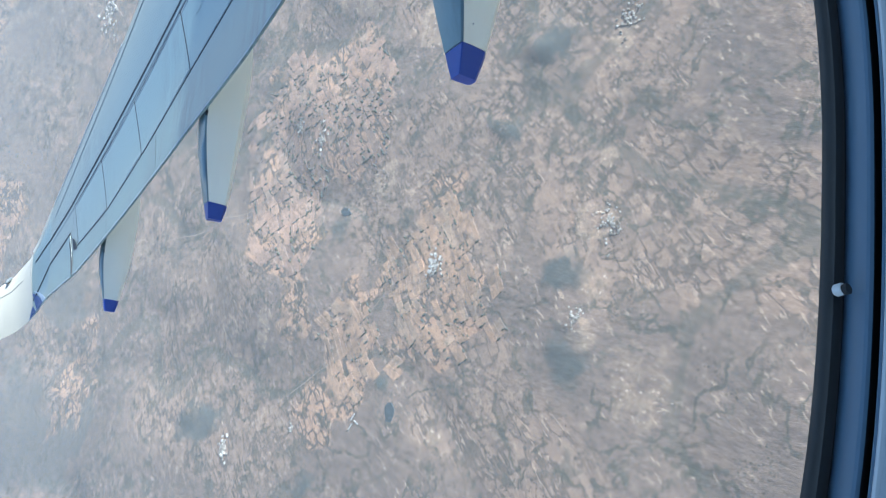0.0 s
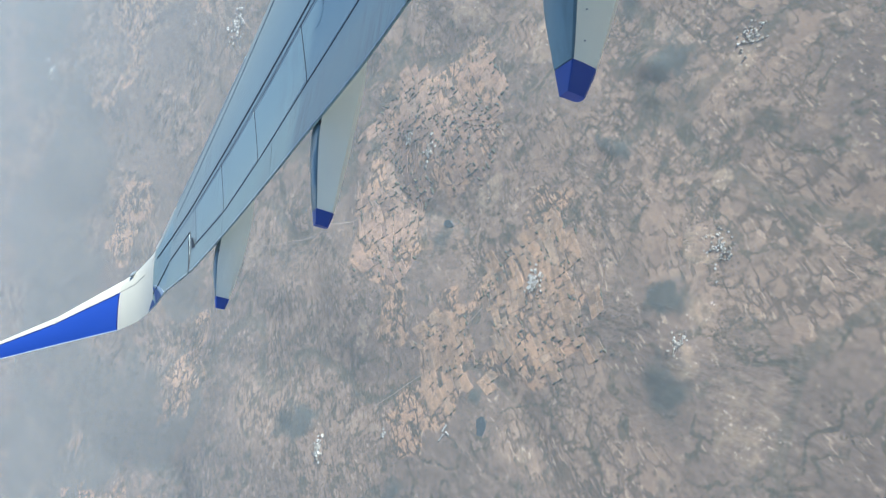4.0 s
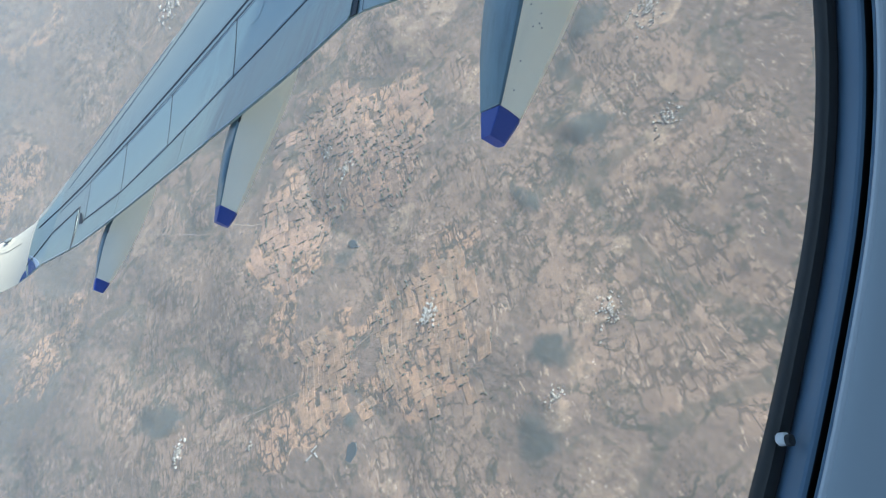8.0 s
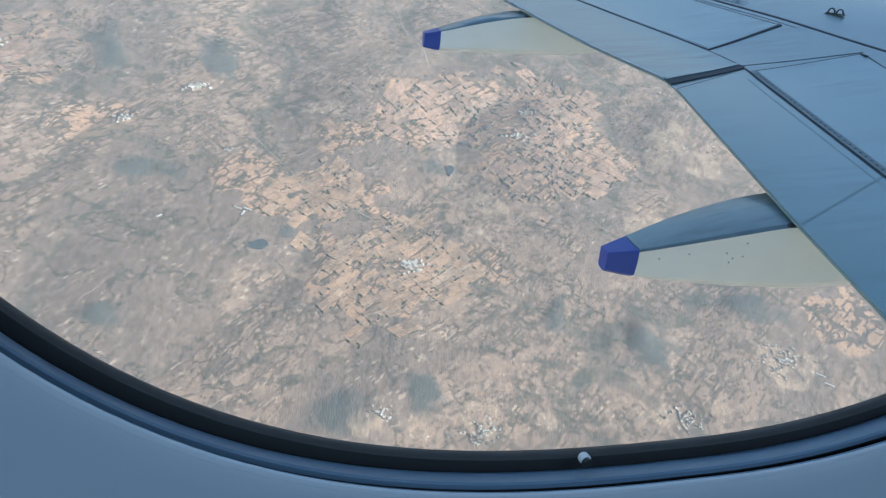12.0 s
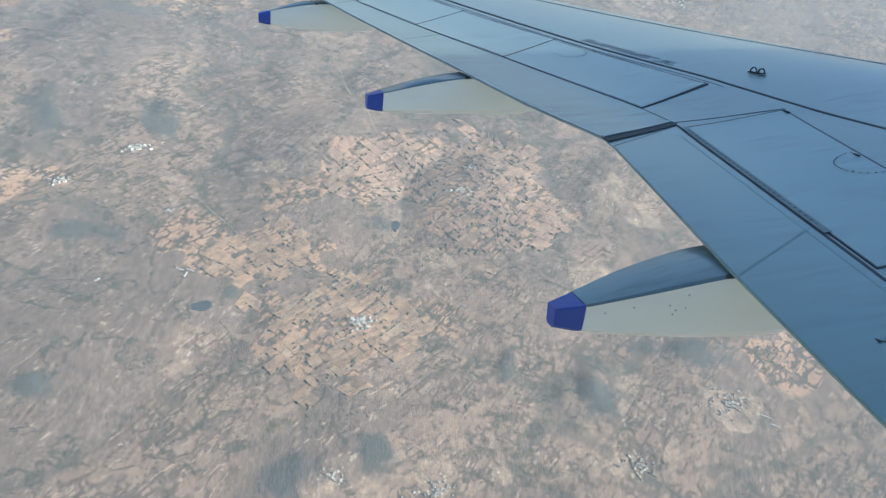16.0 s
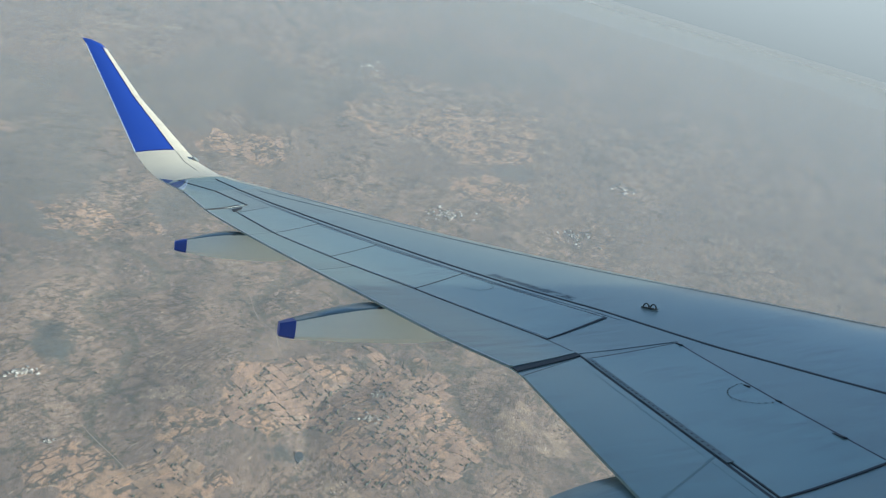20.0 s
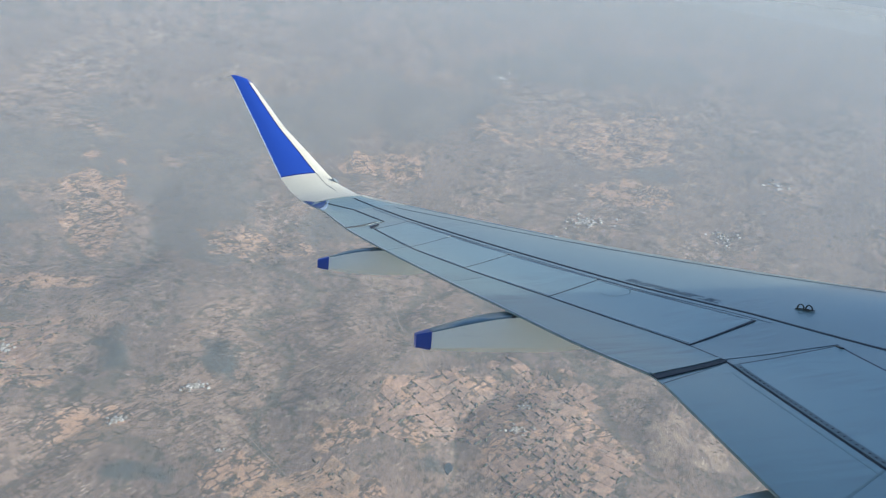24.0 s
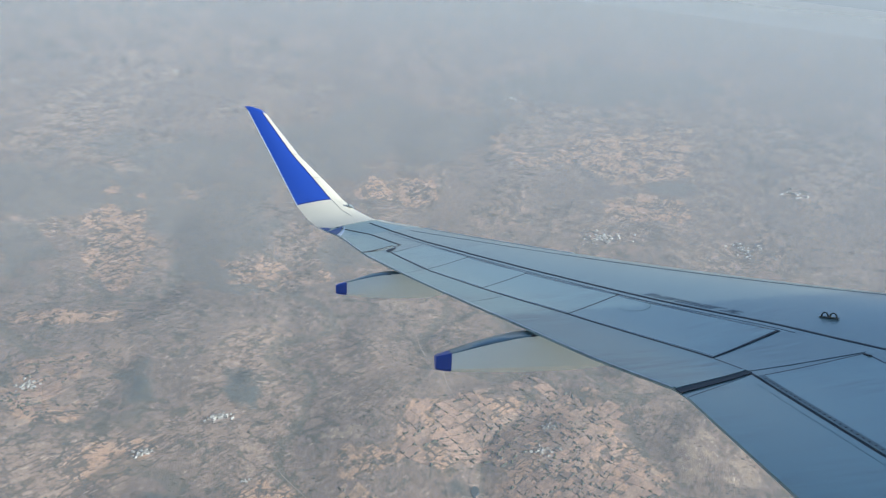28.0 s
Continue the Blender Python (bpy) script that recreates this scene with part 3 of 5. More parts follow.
def share_at(patches, x, y, soft=0.7):
    """0 outside the patches, up to 1 inside them, with ragged edges."""
    best = 0.0
    for px, py, k0, k1, k2, k3, size, reach in patches:
        dx, dy = x - px, y - py
        if abs(dx) + abs(dy) > reach:
            continue
        d = math.hypot(k0 * dx + k1 * dy, k2 * dx + k3 * dy)
        if d > 1.9:
            continue
        d += 0.6 * noise.noise((x / max(size / 1.3, 50), y / max(size / 1.3, 50), 0.5)) + 0.35 * noise.noise((x / max(size / 3.3, 45), y / max(size / 3.3, 45), 2.5))
        best = max(best, min(1.0, max(0.0, 1.15 - d) / soft))
    return best


def hill_share(x, y):
    return share_at(WOODS, x, y, 0.9)


def land_z(x, y):
    r = math.hypot(x, y)
    h = 0.0
    for px, py, k0, k1, k2, k3, size, reach in WOODS:
        dx, dy = x - px, y - py
        if abs(dx) + abs(dy) > reach:
            continue
        d = math.hypot(k0 * dx + k1 * dy, k2 * dx + k3 * dy)
        if d < 1.5:
            s = 1 - d / 1.5
            ridge = 0.35 + 1.2 * abs(noise.noise((x / max(size, 70), y / max(size, 70), 1.5))) + 0.25 * noise.noise((x / max(size / 3.5, 60), y / max(size / 3.5, 60), 3.5))
            h = max(h, min(0.2 * size, 36) * s * s * (3 - 2 * s) * ridge)
    return -ALTITUDE + upland(r) + h + fold(x, y) + 3.0 * noise.noise((x / 260, y / 260, 0)) + 1.2 * noise.noise((x / 60, y / 60, 4))


def fold(x, y):
    """Rounded rises with creased valleys between them, lower near the flight path."""
    r = math.hypot(x, y)
    rough = min(1.0, max(0.25, (r - 900) / 700)) * (1 - 0.72 * min(1.0, max(0.0, (r - 1750) / 700)))
    bend = 60 * noise.noise((x / 210, y / 210, 14))
    return rough * (58 * abs(noise.noise(((x + bend) / 380, (y - bend) / 380, 11))) + 13 * abs(noise.noise((x / 130 + 3, y / 130, 12))))


def valley_share(x, y):
    """1 along the creases of the valleys."""
    bend = 60 * noise.noise((x / 210, y / 210, 14))
    one = abs(noise.noise(((x + bend) / 380, (y - bend) / 380, 11))) / 0.055
    two = abs(noise.noise((x / 130 + 3, y / 130, 12))) / 0.06 + 0.35
    return max(0.0, 1 - min(one, two)) * min(1.0, max(0.0, (3000 - math.hypot(x, y)) / 900))


rings = [40.0]
while rings[-1] < 4900:
    rings.append(rings[-1] * (1.04 if rings[-1] < 600 else 1.015 if rings[-1] < 2500 else 1.02))
rings = rings[:-1] + [4940]
bearings = []
a = 0.0
while a < 360:
    bearings.append(a)
    a += 0.36 if 20 <= a < 150 else 5.0
verts, wooded, plain, tilled, pale, valley = [(0, 0, land_z(0, 0))], [0.0], [0.0], [0.0], [0.0], [0.0]
for r in rings:
    for b in bearings:
        x, y = r * math.cos(radians(b)), r * math.sin(radians(b))
        verts.append((x, y, land_z(x, y)))
        wooded.append(hill_share(x, y))
        plain.append(share_at(FAR_WOODS, x, y))
        tilled.append(max(share_at(TILLED, x, y), share_at(FAR_TILLED, x, y)))
        pale.append(share_at(PALE, x, y))
        valley.append(valley_share(x, y))
nb = len(bearings)
faces = [(0, 1 + j, 1 + (j + 1) % nb) for j in range(nb)]
for i in range(len(rings) - 1):
    for j in range(nb):
        k = (j + 1) % nb
        faces.append((1 + i * nb + j, 1 + (i + 1) * nb + j, 1 + (i + 1) * nb + k, 1 + i * nb + k))

m_land, nt, bsdf = material("farmland_soil")
geo = nt.nodes.new("ShaderNodeNewGeometry")
pos = geo.outputs["Position"]


def spot(scale, detail=4.0, rough=0.55, distort=0.0, vector=None):
    return noise_tex(nt, scale, detail, rough, vector or pos, distort)


def maths(kind, a, b):
    n = nt.nodes.new("ShaderNodeMath")
    n.operation = kind
    for value, socket in ((a, n.inputs[0]), (b, n.inputs[1])):
        if isinstance(value, (int, float)):
            socket.default_value = value
        else:
            nt.links.new(value, socket)
    return n.outputs[0]


def cells(scale, metric="CHEBYCHEV", randomness=0.9, vector=None, feature="F1"):
    v = add(nt, "ShaderNodeTexVoronoi", Scale=scale, Randomness=randomness)
    v.distance, v.feature = metric, feature
    nt.links.new(vector or pos, v.inputs["Vector"])
    parts = nt.nodes.new("ShaderNodeSeparateColor")
    nt.links.new(v.outputs["Color"], parts.inputs[0])
    return v.outputs["Distance"], parts.outputs


def bounds(scale, vector, width):
    """Thin lines along the edges of the cells."""
    near, _ = cells(scale, vector=vector)
    second, _ = cells(scale, vector=vector, feature="F2")
    return ramp(nt, maths("SUBTRACT", second, near), [(width, (1, 1, 1)), (2.2 * width, (0, 0, 0))]).outputs[0]


def step(source, low, high, top=1.0):
    return ramp(nt, source, [(low, (0, 0, 0)), (high, (top, top, top))]).outputs[0]


def both_of(a, b):
    return mix(nt, 1.0, a, b, "MULTIPLY")


def share(name):
    n = nt.nodes.new("ShaderNodeAttribute")
    n.attribute_name = name
    return n.outputs["Fac"]


def ragged_share(name, scale, low, high, ragged=1.1):
    """A patch of the land whose edge is broken up by noise."""
    return step(maths("ADD", share(name), maths("MULTIPLY", maths("SUBTRACT", spot(scale, 6, 0.6), 0.5), ragged)), low, high)



def warped(scale, reach, turn, stretch):
    """Land coordinates bent by a slow noise, turned and stretched."""
    n = add(nt, "ShaderNodeTexNoise", Scale=scale, Detail=0.5)
    nt.links.new(pos, n.inputs["Vector"])
    w = nt.nodes.new("ShaderNodeVectorMath")
    w.operation = "MULTIPLY_ADD"
    w.inputs[1].default_value = (reach, reach, 0)
    nt.links.new(n.outputs[1], w.inputs[0])
    nt.links.new(pos, w.inputs[2])
    m = nt.nodes.new("ShaderNodeMapping")
    m.vector_type = "TEXTURE"
    m.inputs["Rotation"].default_value = (0, 0, turn)
    m.inputs["Scale"].default_value = (1 / stretch[0], 1 / stretch[1], 1e6)
    nt.links.new(w.outputs[0], m.inputs[0])
    return m.outputs[0]


def field_ways():
    """Bent coordinates that follow the lie of the fields: even, lengthwise, large plots, small plots."""
    return warped(0.005, 60, 1.15, (0.75, 1.3)), warped(0.004, 70, 0.70, (0.5, 1.6)), warped(0.003, 90, 0.62, (0.68, 1.45)), warped(0.004, 70, 0.78, (0.68, 1.4))


def hedged(base, everywhere):
    """Broken dark hedges along the plots, and short dark and pale strips between them."""
    edges = mix(nt, 1.0, both_of(bounds(0.036, field_way, 0.06), step(spot(0.016, 3, 0.55), 0.47, 0.50)), both_of(bounds(0.070, plot_way, 0.08), step(spot(0.021, 3, 0.55), 0.52, 0.55)), "LIGHTEN")
    base = mix(nt, both_of(edges, everywhere), base, (0.135, 0.118, 0.10))
    base = mix(nt, both_of(step(spot(0.072, 2, 0.50, 0.0, fleck_way), 0.585, 0.605, 0.9), both_of(everywhere, step(spot(0.0075, 3, 0.5), 0.46, 0.54))), base, (0.105, 0.094, 0.08))
    return mix(nt, both_of(step(spot(0.088, 2, 0.50, 0.0, fleck_way), 0.62, 0.64, 0.6), step(spot(0.011, 3, 0.5), 0.46, 0.56)), base, (0.54, 0.45, 0.36))


grain_way, fleck_way, field_way, plot_way = field_ways()
# scrubby stony soil
base = ramp(nt, spot(0.055, 4, 0.58, 0.0, grain_way), [(0.34, (0.162, 0.136, 0.121)), (0.5, (0.208, 0.171, 0.148)), (0.62, (0.25, 0.204, 0.174)), (0.70, (0.35, 0.288, 0.24))]).outputs[0]
wide = spot(0.0021, 3, 0.5, 0.0, grain_way)
# fields, large and small
_, one = cells(0.036, vector=field_way)
_, two = cells(0.070, vector=plot_way)
large = ramp(nt, one[0], [(0.0, (0.23, 0.183, 0.153)), (0.15, (0.30, 0.232, 0.187)), (0.45, (0.355, 0.270, 0.212)), (0.7, (0.31, 0.243, 0.197)), (0.85, (0.41, 0.325, 0.26)), (1.0, (0.27, 0.215, 0.178))]).outputs[0]
little = ramp(nt, two[1], [(0.0, (0.22, 0.177, 0.147)), (0.2, (0.32, 0.247, 0.195)), (0.6, (0.385, 0.296, 0.232)), (0.8, (0.29, 0.228, 0.186)), (1.0, (0.43, 0.345, 0.278))]).outputs[0]
plots = mix(nt, step(spot(0.005, 3), 0.47, 0.50), large, little)
plots = mix(nt, 0.12, plots, base)
tilled_here = ragged_share("tilled", 0.012, 0.20, 0.30)
farmed = mix(nt, 1.0, step(wide, 0.47, 0.51, 0.85), tilled_here, "LIGHTEN")
base = mix(nt, farmed, base, plots)
ochre = ramp(nt, two[0], [(0.0, (0.31, 0.222, 0.162)), (0.1, (0.43, 0.296, 0.205)), (0.5, (0.475, 0.325, 0.224)), (0.85, (0.42, 0.298, 0.212)), (1.0, (0.52, 0.388, 0.28))]).outputs[0]
base = mix(nt, both_of(tilled_here, (0.92, 0.92, 0.92)), base, ochre)
base = hedged(base, farmed)
# scrub in clumps outside the fields, single bushes
wild = ramp(nt, farmed, [(0.0, (1, 1, 1)), (1.0, (0.12, 0.12, 0.12))]).outputs[0]
clumps = both_of(step(spot(0.13, 5, 0.70, 0.0, grain_way), 0.53, 0.58, 0.6), step(spot(0.008, 3), 0.42, 0.56))
base = mix(nt, both_of(clumps, wild), base, (0.100, 0.100, 0.086))
dots, pick = cells(0.15, "EUCLIDEAN", 1.0)
single = both_of(both_of(step(pick[2], 0.60, 0.62), ramp(nt, dots, [(0.20, (1, 1, 1)), (0.34, (0, 0, 0))]).outputs[0]), step(spot(0.014, 3), 0.42, 0.56, 0.7))
base = mix(nt, single, base, (0.07, 0.072, 0.056))
# scrub along the valleys, winding water courses
base = mix(nt, both_of(ragged_share("valley", 0.022, 0.40, 0.60), (0.55, 0.55, 0.55)), base, mix(nt, spot(0.03, 5, 0.7), (0.09, 0.093, 0.078), (0.13, 0.135, 0.113)))
for scale, width in ((0.0030, 0.006), (0.0062, 0.007)):
    n = spot(scale, 6, 0.56, 0.2)
    base = mix(nt, both_of(ramp(nt, n, [(0.5 - 2 * width, (0, 0, 0)), (0.5 - width, (1, 1, 1)), (0.5 + width, (1, 1, 1)), (0.5 + 2 * width, (0, 0, 0))]).outputs[0], step(spot(0.02, 4), 0.38, 0.55, 0.7)), base, (0.07, 0.078, 0.062))
# pale stony rises with bright boulders
stony = mix(nt, 1.0, both_of(step(spot(0.0058, 5, 0.6), 0.61, 0.68, 0.7), wild), ragged_share("pale", 0.015, 0.40, 0.65), "LIGHTEN")
base = mix(nt, both_of(stony, step(spot(0.03, 7, 0.72), 0.40, 0.60, 0.75)), base, (0.45, 0.365, 0.28))
base = mix(nt, both_of(stony, step(spot(0.11, 5, 0.74, 0.0, grain_way), 0.585, 0.62, 0.85)), base, (0.72, 0.655, 0.565))
# grey-green plain of small woods far off, its haze mixed into the colour
wooded_plain = both_of(ragged_share("plain", 0.006, 0.15, 0.60), ramp(nt, tilled_here, [(0.0, (0.72, 0.72, 0.72)), (1.0, (0.1, 0.1, 0.1))]).outputs[0])
base = mix(nt, wooded_plain, base, mix(nt, step(spot(0.02, 4), 0.4, 0.6), (0.125, 0.137, 0.137), (0.165, 0.166, 0.157)))
# scrub forest on the hills, with a bluish haze tint put into the leaves
forest = both_of(ragged_share("wooded", 0.016, 0.27, 0.90, 2.2), (0.84, 0.84, 0.84))
leafy = ramp(nt, spot(0.055, 7, 0.74), [(0.32, (0.055, 0.075, 0.079)), (0.55, (0.068, 0.092, 0.096)), (0.72, (0.10, 0.122, 0.118))]).outputs[0]
base = mix(nt, forest, base, leafy)
nt.links.new(mix(nt, 1.0, base, (1.18, 1.075, 1.03), "MULTIPLY"), bsdf.inputs["Base Color"])
bsdf.inputs["Roughness"].default_value = 0.95
bsdf.inputs["Specular IOR Level"].default_value = 0.15
bump = add(nt, "ShaderNodeBump", Strength=0.6, Distance=3.0)
nt.links.new(spot(0.05, 6, 0.66, 0.0, grain_way), bump.inputs["Height"])
nt.links.new(bump.outputs[0], bsdf.inputs["Normal"])

land = piece("ground", verts, faces, m_land)
for name, values in (("wooded", wooded), ("plain", plain), ("tilled", tilled), ("pale", pale), ("valley", valley)):
    attr = land.data.attributes.new(name, "FLOAT", "POINT")
    attr.data.foreach_set("value", values)
tagged(land, "dry brown farmland with field edges and dark scrubby hills", "ground", kind="structure")

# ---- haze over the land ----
# Stacked part-clear sheets imitate haze; its whitening is painted as their opacity.
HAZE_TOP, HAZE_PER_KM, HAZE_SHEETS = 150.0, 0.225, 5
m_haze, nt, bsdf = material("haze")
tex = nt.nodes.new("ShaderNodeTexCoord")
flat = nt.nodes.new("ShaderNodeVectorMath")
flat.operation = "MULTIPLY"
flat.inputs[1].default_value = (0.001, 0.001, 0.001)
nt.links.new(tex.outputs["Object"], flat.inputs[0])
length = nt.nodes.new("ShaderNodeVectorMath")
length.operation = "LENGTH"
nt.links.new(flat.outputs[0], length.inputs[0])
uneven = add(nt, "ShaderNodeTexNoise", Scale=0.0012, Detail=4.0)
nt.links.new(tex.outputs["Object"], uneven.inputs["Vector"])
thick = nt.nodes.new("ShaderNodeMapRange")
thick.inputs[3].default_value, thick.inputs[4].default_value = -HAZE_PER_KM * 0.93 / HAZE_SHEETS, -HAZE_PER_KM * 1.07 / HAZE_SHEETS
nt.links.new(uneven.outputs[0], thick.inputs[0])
# the painted opacity grows with distance from the aircraft, faster in the murk far off
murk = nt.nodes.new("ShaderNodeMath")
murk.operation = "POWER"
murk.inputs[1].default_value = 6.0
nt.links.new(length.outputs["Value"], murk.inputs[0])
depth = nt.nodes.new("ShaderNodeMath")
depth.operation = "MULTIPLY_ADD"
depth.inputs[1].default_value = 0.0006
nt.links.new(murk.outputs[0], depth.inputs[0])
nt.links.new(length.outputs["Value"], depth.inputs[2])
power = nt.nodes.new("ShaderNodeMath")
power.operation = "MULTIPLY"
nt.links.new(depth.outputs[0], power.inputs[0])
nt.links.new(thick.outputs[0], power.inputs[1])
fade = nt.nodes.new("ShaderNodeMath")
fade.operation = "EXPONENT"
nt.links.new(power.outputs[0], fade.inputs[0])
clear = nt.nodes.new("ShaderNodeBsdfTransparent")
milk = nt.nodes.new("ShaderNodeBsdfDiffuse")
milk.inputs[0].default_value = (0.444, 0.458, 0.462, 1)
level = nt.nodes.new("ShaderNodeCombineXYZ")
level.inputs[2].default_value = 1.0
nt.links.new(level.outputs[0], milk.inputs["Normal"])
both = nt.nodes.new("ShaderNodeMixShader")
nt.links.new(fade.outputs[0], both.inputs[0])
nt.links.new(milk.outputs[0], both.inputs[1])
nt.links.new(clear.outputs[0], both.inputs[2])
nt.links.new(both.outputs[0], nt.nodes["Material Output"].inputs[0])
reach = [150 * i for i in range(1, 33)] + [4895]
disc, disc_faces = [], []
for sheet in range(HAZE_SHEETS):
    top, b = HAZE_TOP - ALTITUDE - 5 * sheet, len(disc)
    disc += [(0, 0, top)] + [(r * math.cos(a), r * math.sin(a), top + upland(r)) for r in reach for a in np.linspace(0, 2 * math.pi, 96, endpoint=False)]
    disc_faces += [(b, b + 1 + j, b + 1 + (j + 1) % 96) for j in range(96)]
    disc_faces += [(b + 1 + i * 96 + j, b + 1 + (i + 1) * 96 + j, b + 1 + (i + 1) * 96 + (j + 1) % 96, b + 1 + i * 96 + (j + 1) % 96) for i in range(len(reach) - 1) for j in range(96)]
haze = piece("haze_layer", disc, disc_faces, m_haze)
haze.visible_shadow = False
tagged(haze, "thin blue-grey haze painted on stacked sheets over the land", "haze", kind="structure")

# a glowing wall painted as the hazy distance beyond, fading up into the sky
m_far, nt, bsdf = material("distant_haze")
tex = nt.nodes.new("ShaderNodeTexCoord")
sep = nt.nodes.new("ShaderNodeSeparateXYZ")
nt.links.new(tex.outputs["Object"], sep.inputs[0])
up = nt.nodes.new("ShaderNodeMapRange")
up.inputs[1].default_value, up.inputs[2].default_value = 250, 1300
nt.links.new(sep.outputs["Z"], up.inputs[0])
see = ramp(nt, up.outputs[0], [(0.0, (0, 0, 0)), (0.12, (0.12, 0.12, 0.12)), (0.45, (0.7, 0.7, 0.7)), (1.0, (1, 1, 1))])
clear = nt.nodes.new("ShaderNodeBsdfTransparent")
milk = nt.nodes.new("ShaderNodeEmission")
# the glow is painted paler upwards and towards the sun
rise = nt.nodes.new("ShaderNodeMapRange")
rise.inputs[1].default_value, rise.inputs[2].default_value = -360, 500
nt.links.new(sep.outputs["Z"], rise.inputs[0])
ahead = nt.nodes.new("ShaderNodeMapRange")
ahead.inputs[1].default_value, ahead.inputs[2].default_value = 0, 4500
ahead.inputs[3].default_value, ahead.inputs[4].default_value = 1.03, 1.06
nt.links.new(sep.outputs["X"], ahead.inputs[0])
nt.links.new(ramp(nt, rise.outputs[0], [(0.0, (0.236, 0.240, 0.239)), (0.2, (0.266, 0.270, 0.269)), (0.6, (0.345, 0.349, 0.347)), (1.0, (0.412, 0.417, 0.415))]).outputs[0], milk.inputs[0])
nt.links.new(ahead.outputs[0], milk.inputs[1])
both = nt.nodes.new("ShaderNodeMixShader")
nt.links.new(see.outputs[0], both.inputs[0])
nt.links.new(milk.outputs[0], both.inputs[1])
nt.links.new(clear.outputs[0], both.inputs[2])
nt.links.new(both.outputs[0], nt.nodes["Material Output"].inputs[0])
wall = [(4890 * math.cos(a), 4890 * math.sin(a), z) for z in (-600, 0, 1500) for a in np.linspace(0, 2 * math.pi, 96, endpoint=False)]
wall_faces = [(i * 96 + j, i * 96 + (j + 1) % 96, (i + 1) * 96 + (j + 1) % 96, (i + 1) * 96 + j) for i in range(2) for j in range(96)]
far = tagged(piece("backdrop", wall, wall_faces, m_far), "glowing wall painted as pale haze along the horizon", "backdrop", kind="structure")
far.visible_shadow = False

# ---- small fittings on the wing ----


def on_wing(x, y, rise=0.0):
    return Vector((x, y, upper(x, y) + rise))


plate("flap_gap", ((6.39, 6.60), (6.475, 6.68)), te, lambda y: 0.46, 0.010, 0.006, SEAL, wing, "dark gap between the two flaps", n=4)
plate("outer_flap_end", ((6.475, 6.66), (6.505, 6.69)), lambda y: te(y) + 0.01, lambda y: 0.45, 0.016, 0.012, FLAP_GREY, wing, n=2)
FAINT = paint("faint_joint", (0.186, 0.262, 0.245), 0.45, streak=0.1)
SLOT_GREY = paint("slot_grey", (0.150, 0.175, 0.19), 0.5, streak=0.3)
STRIP_GREY = paint("strip_grey", (0.155, 0.20, 0.195), 0.45, streak=0.4)
slot = plate("vent_strip", ((4.80, 4.80), (6.52, 6.52)), lambda y: hinge_in(y) + 0.008, lambda y: hinge_in(y) + 0.062, 0.0135, 0.004, STRIP_GREY, wing, "grey perforated strip ahead of the inboard flap")
bm = bmesh.new()
for i in range(30):
    y = 4.9 + 1.55 * i / 29
    p = on_wing(hinge_in(y) + 0.036, y, 0.0142)
    bmesh.ops.create_cone(bm, cap_ends=True, segments=8, radius1=0.0085, radius2=0.0085, depth=0.002, matrix=Matrix.Translation(p))
tagged(part("perforations", bm, SEAL, slot), kind="stuff")
plate("aileron_gap", ((12.64, 12.86), (12.82, 12.92)), lambda y: hinge_out(min(y, 12.7)) - 0.02, lambda y: hinge_out(min(y, 12.7)) + 0.14, 0.012, 0.006, SEAL, wing, "black gap beside the aileron", n=3)
for y in (9.6, 11.3):
    seam("flap_joint", [(te(y) + 0.02 + (hinge_out(y + 0.14) - te(y) - 0.02) * k / 8, y + 0.14 * k / 8) for k in range(9)], 0.006, 0.0085, SEAL, wing)
# a thin line, a little darker than the inboard flap
seam("flap_line", [(te(4.52) + 0.01 + (hinge_in(4.9) - te(4.52)) * k / 8, 4.52 + 0.38 * k / 8) for k in range(9)], 0.016, 0.0078, FAINT, wing)
seam("skin_joint", run(lambda y: hinge_in(y) - 0.07, 2.2, 6.4), 0.008, 0.0078, FAINT, wing)
seam("skin_joint", [(hinge_out(6.7) + 0.04 + (inboard_front(6.5) - hinge_out(6.7)) * k / 8, 6.66 - 0.09 * k / 8) for k in range(9)], 0.007, 0.004, SLOT_GREY, wing)
seam("skin_joint", run(lambda y: inboard_front(min(y, 6.5)) + 0.02, 4.5, 6.5), 0.007, 0.006, SLOT_GREY, wing)
seam("skin_joint", run(lambda y: seam_line(y) - 0.085, 7.2, 14.0, 40), 0.007, 0.003, SLOT_GREY, wing)
seam("slat_joint", run(lambda y: line(LE_Y, LE_X, y) - 0.42, 2.2, 13.9, 40), 0.010, 0.003, SLOT_GREY, wing)

# pale strips that paint bright highlights along the edges of the moving panels
EDGE = paint("edge_highlight", (0.52, 0.53, 0.53), 0.35, streak=0.3)
for y0, y1 in ((6.52, 12.72), (12.88, 14.02)):
    seam("trailing_edge_strip", run(lambda y: te(y) + 0.016, y0, y1, 30), 0.014, 0.0095, EDGE, wing, "pale strip painting a highlight along the trailing edge")
for (a, b), (c, d) in spoiler_ends:
    seam("spoiler_edge", [(hinge_out(a + (c - a) * k / 10) + 0.036, a + 0.03 + (c - a - 0.06) * k / 10) for k in range(11)], 0.007, 0.0125, EDGE, wing)
    seam("spoiler_edge", [(spoiler_front(b + (d - b) * k / 10) - 0.012, b + 0.03 + (d - b - 0.06) * k / 10) for k in range(11)], 0.006, 0.0125, EDGE, wing)

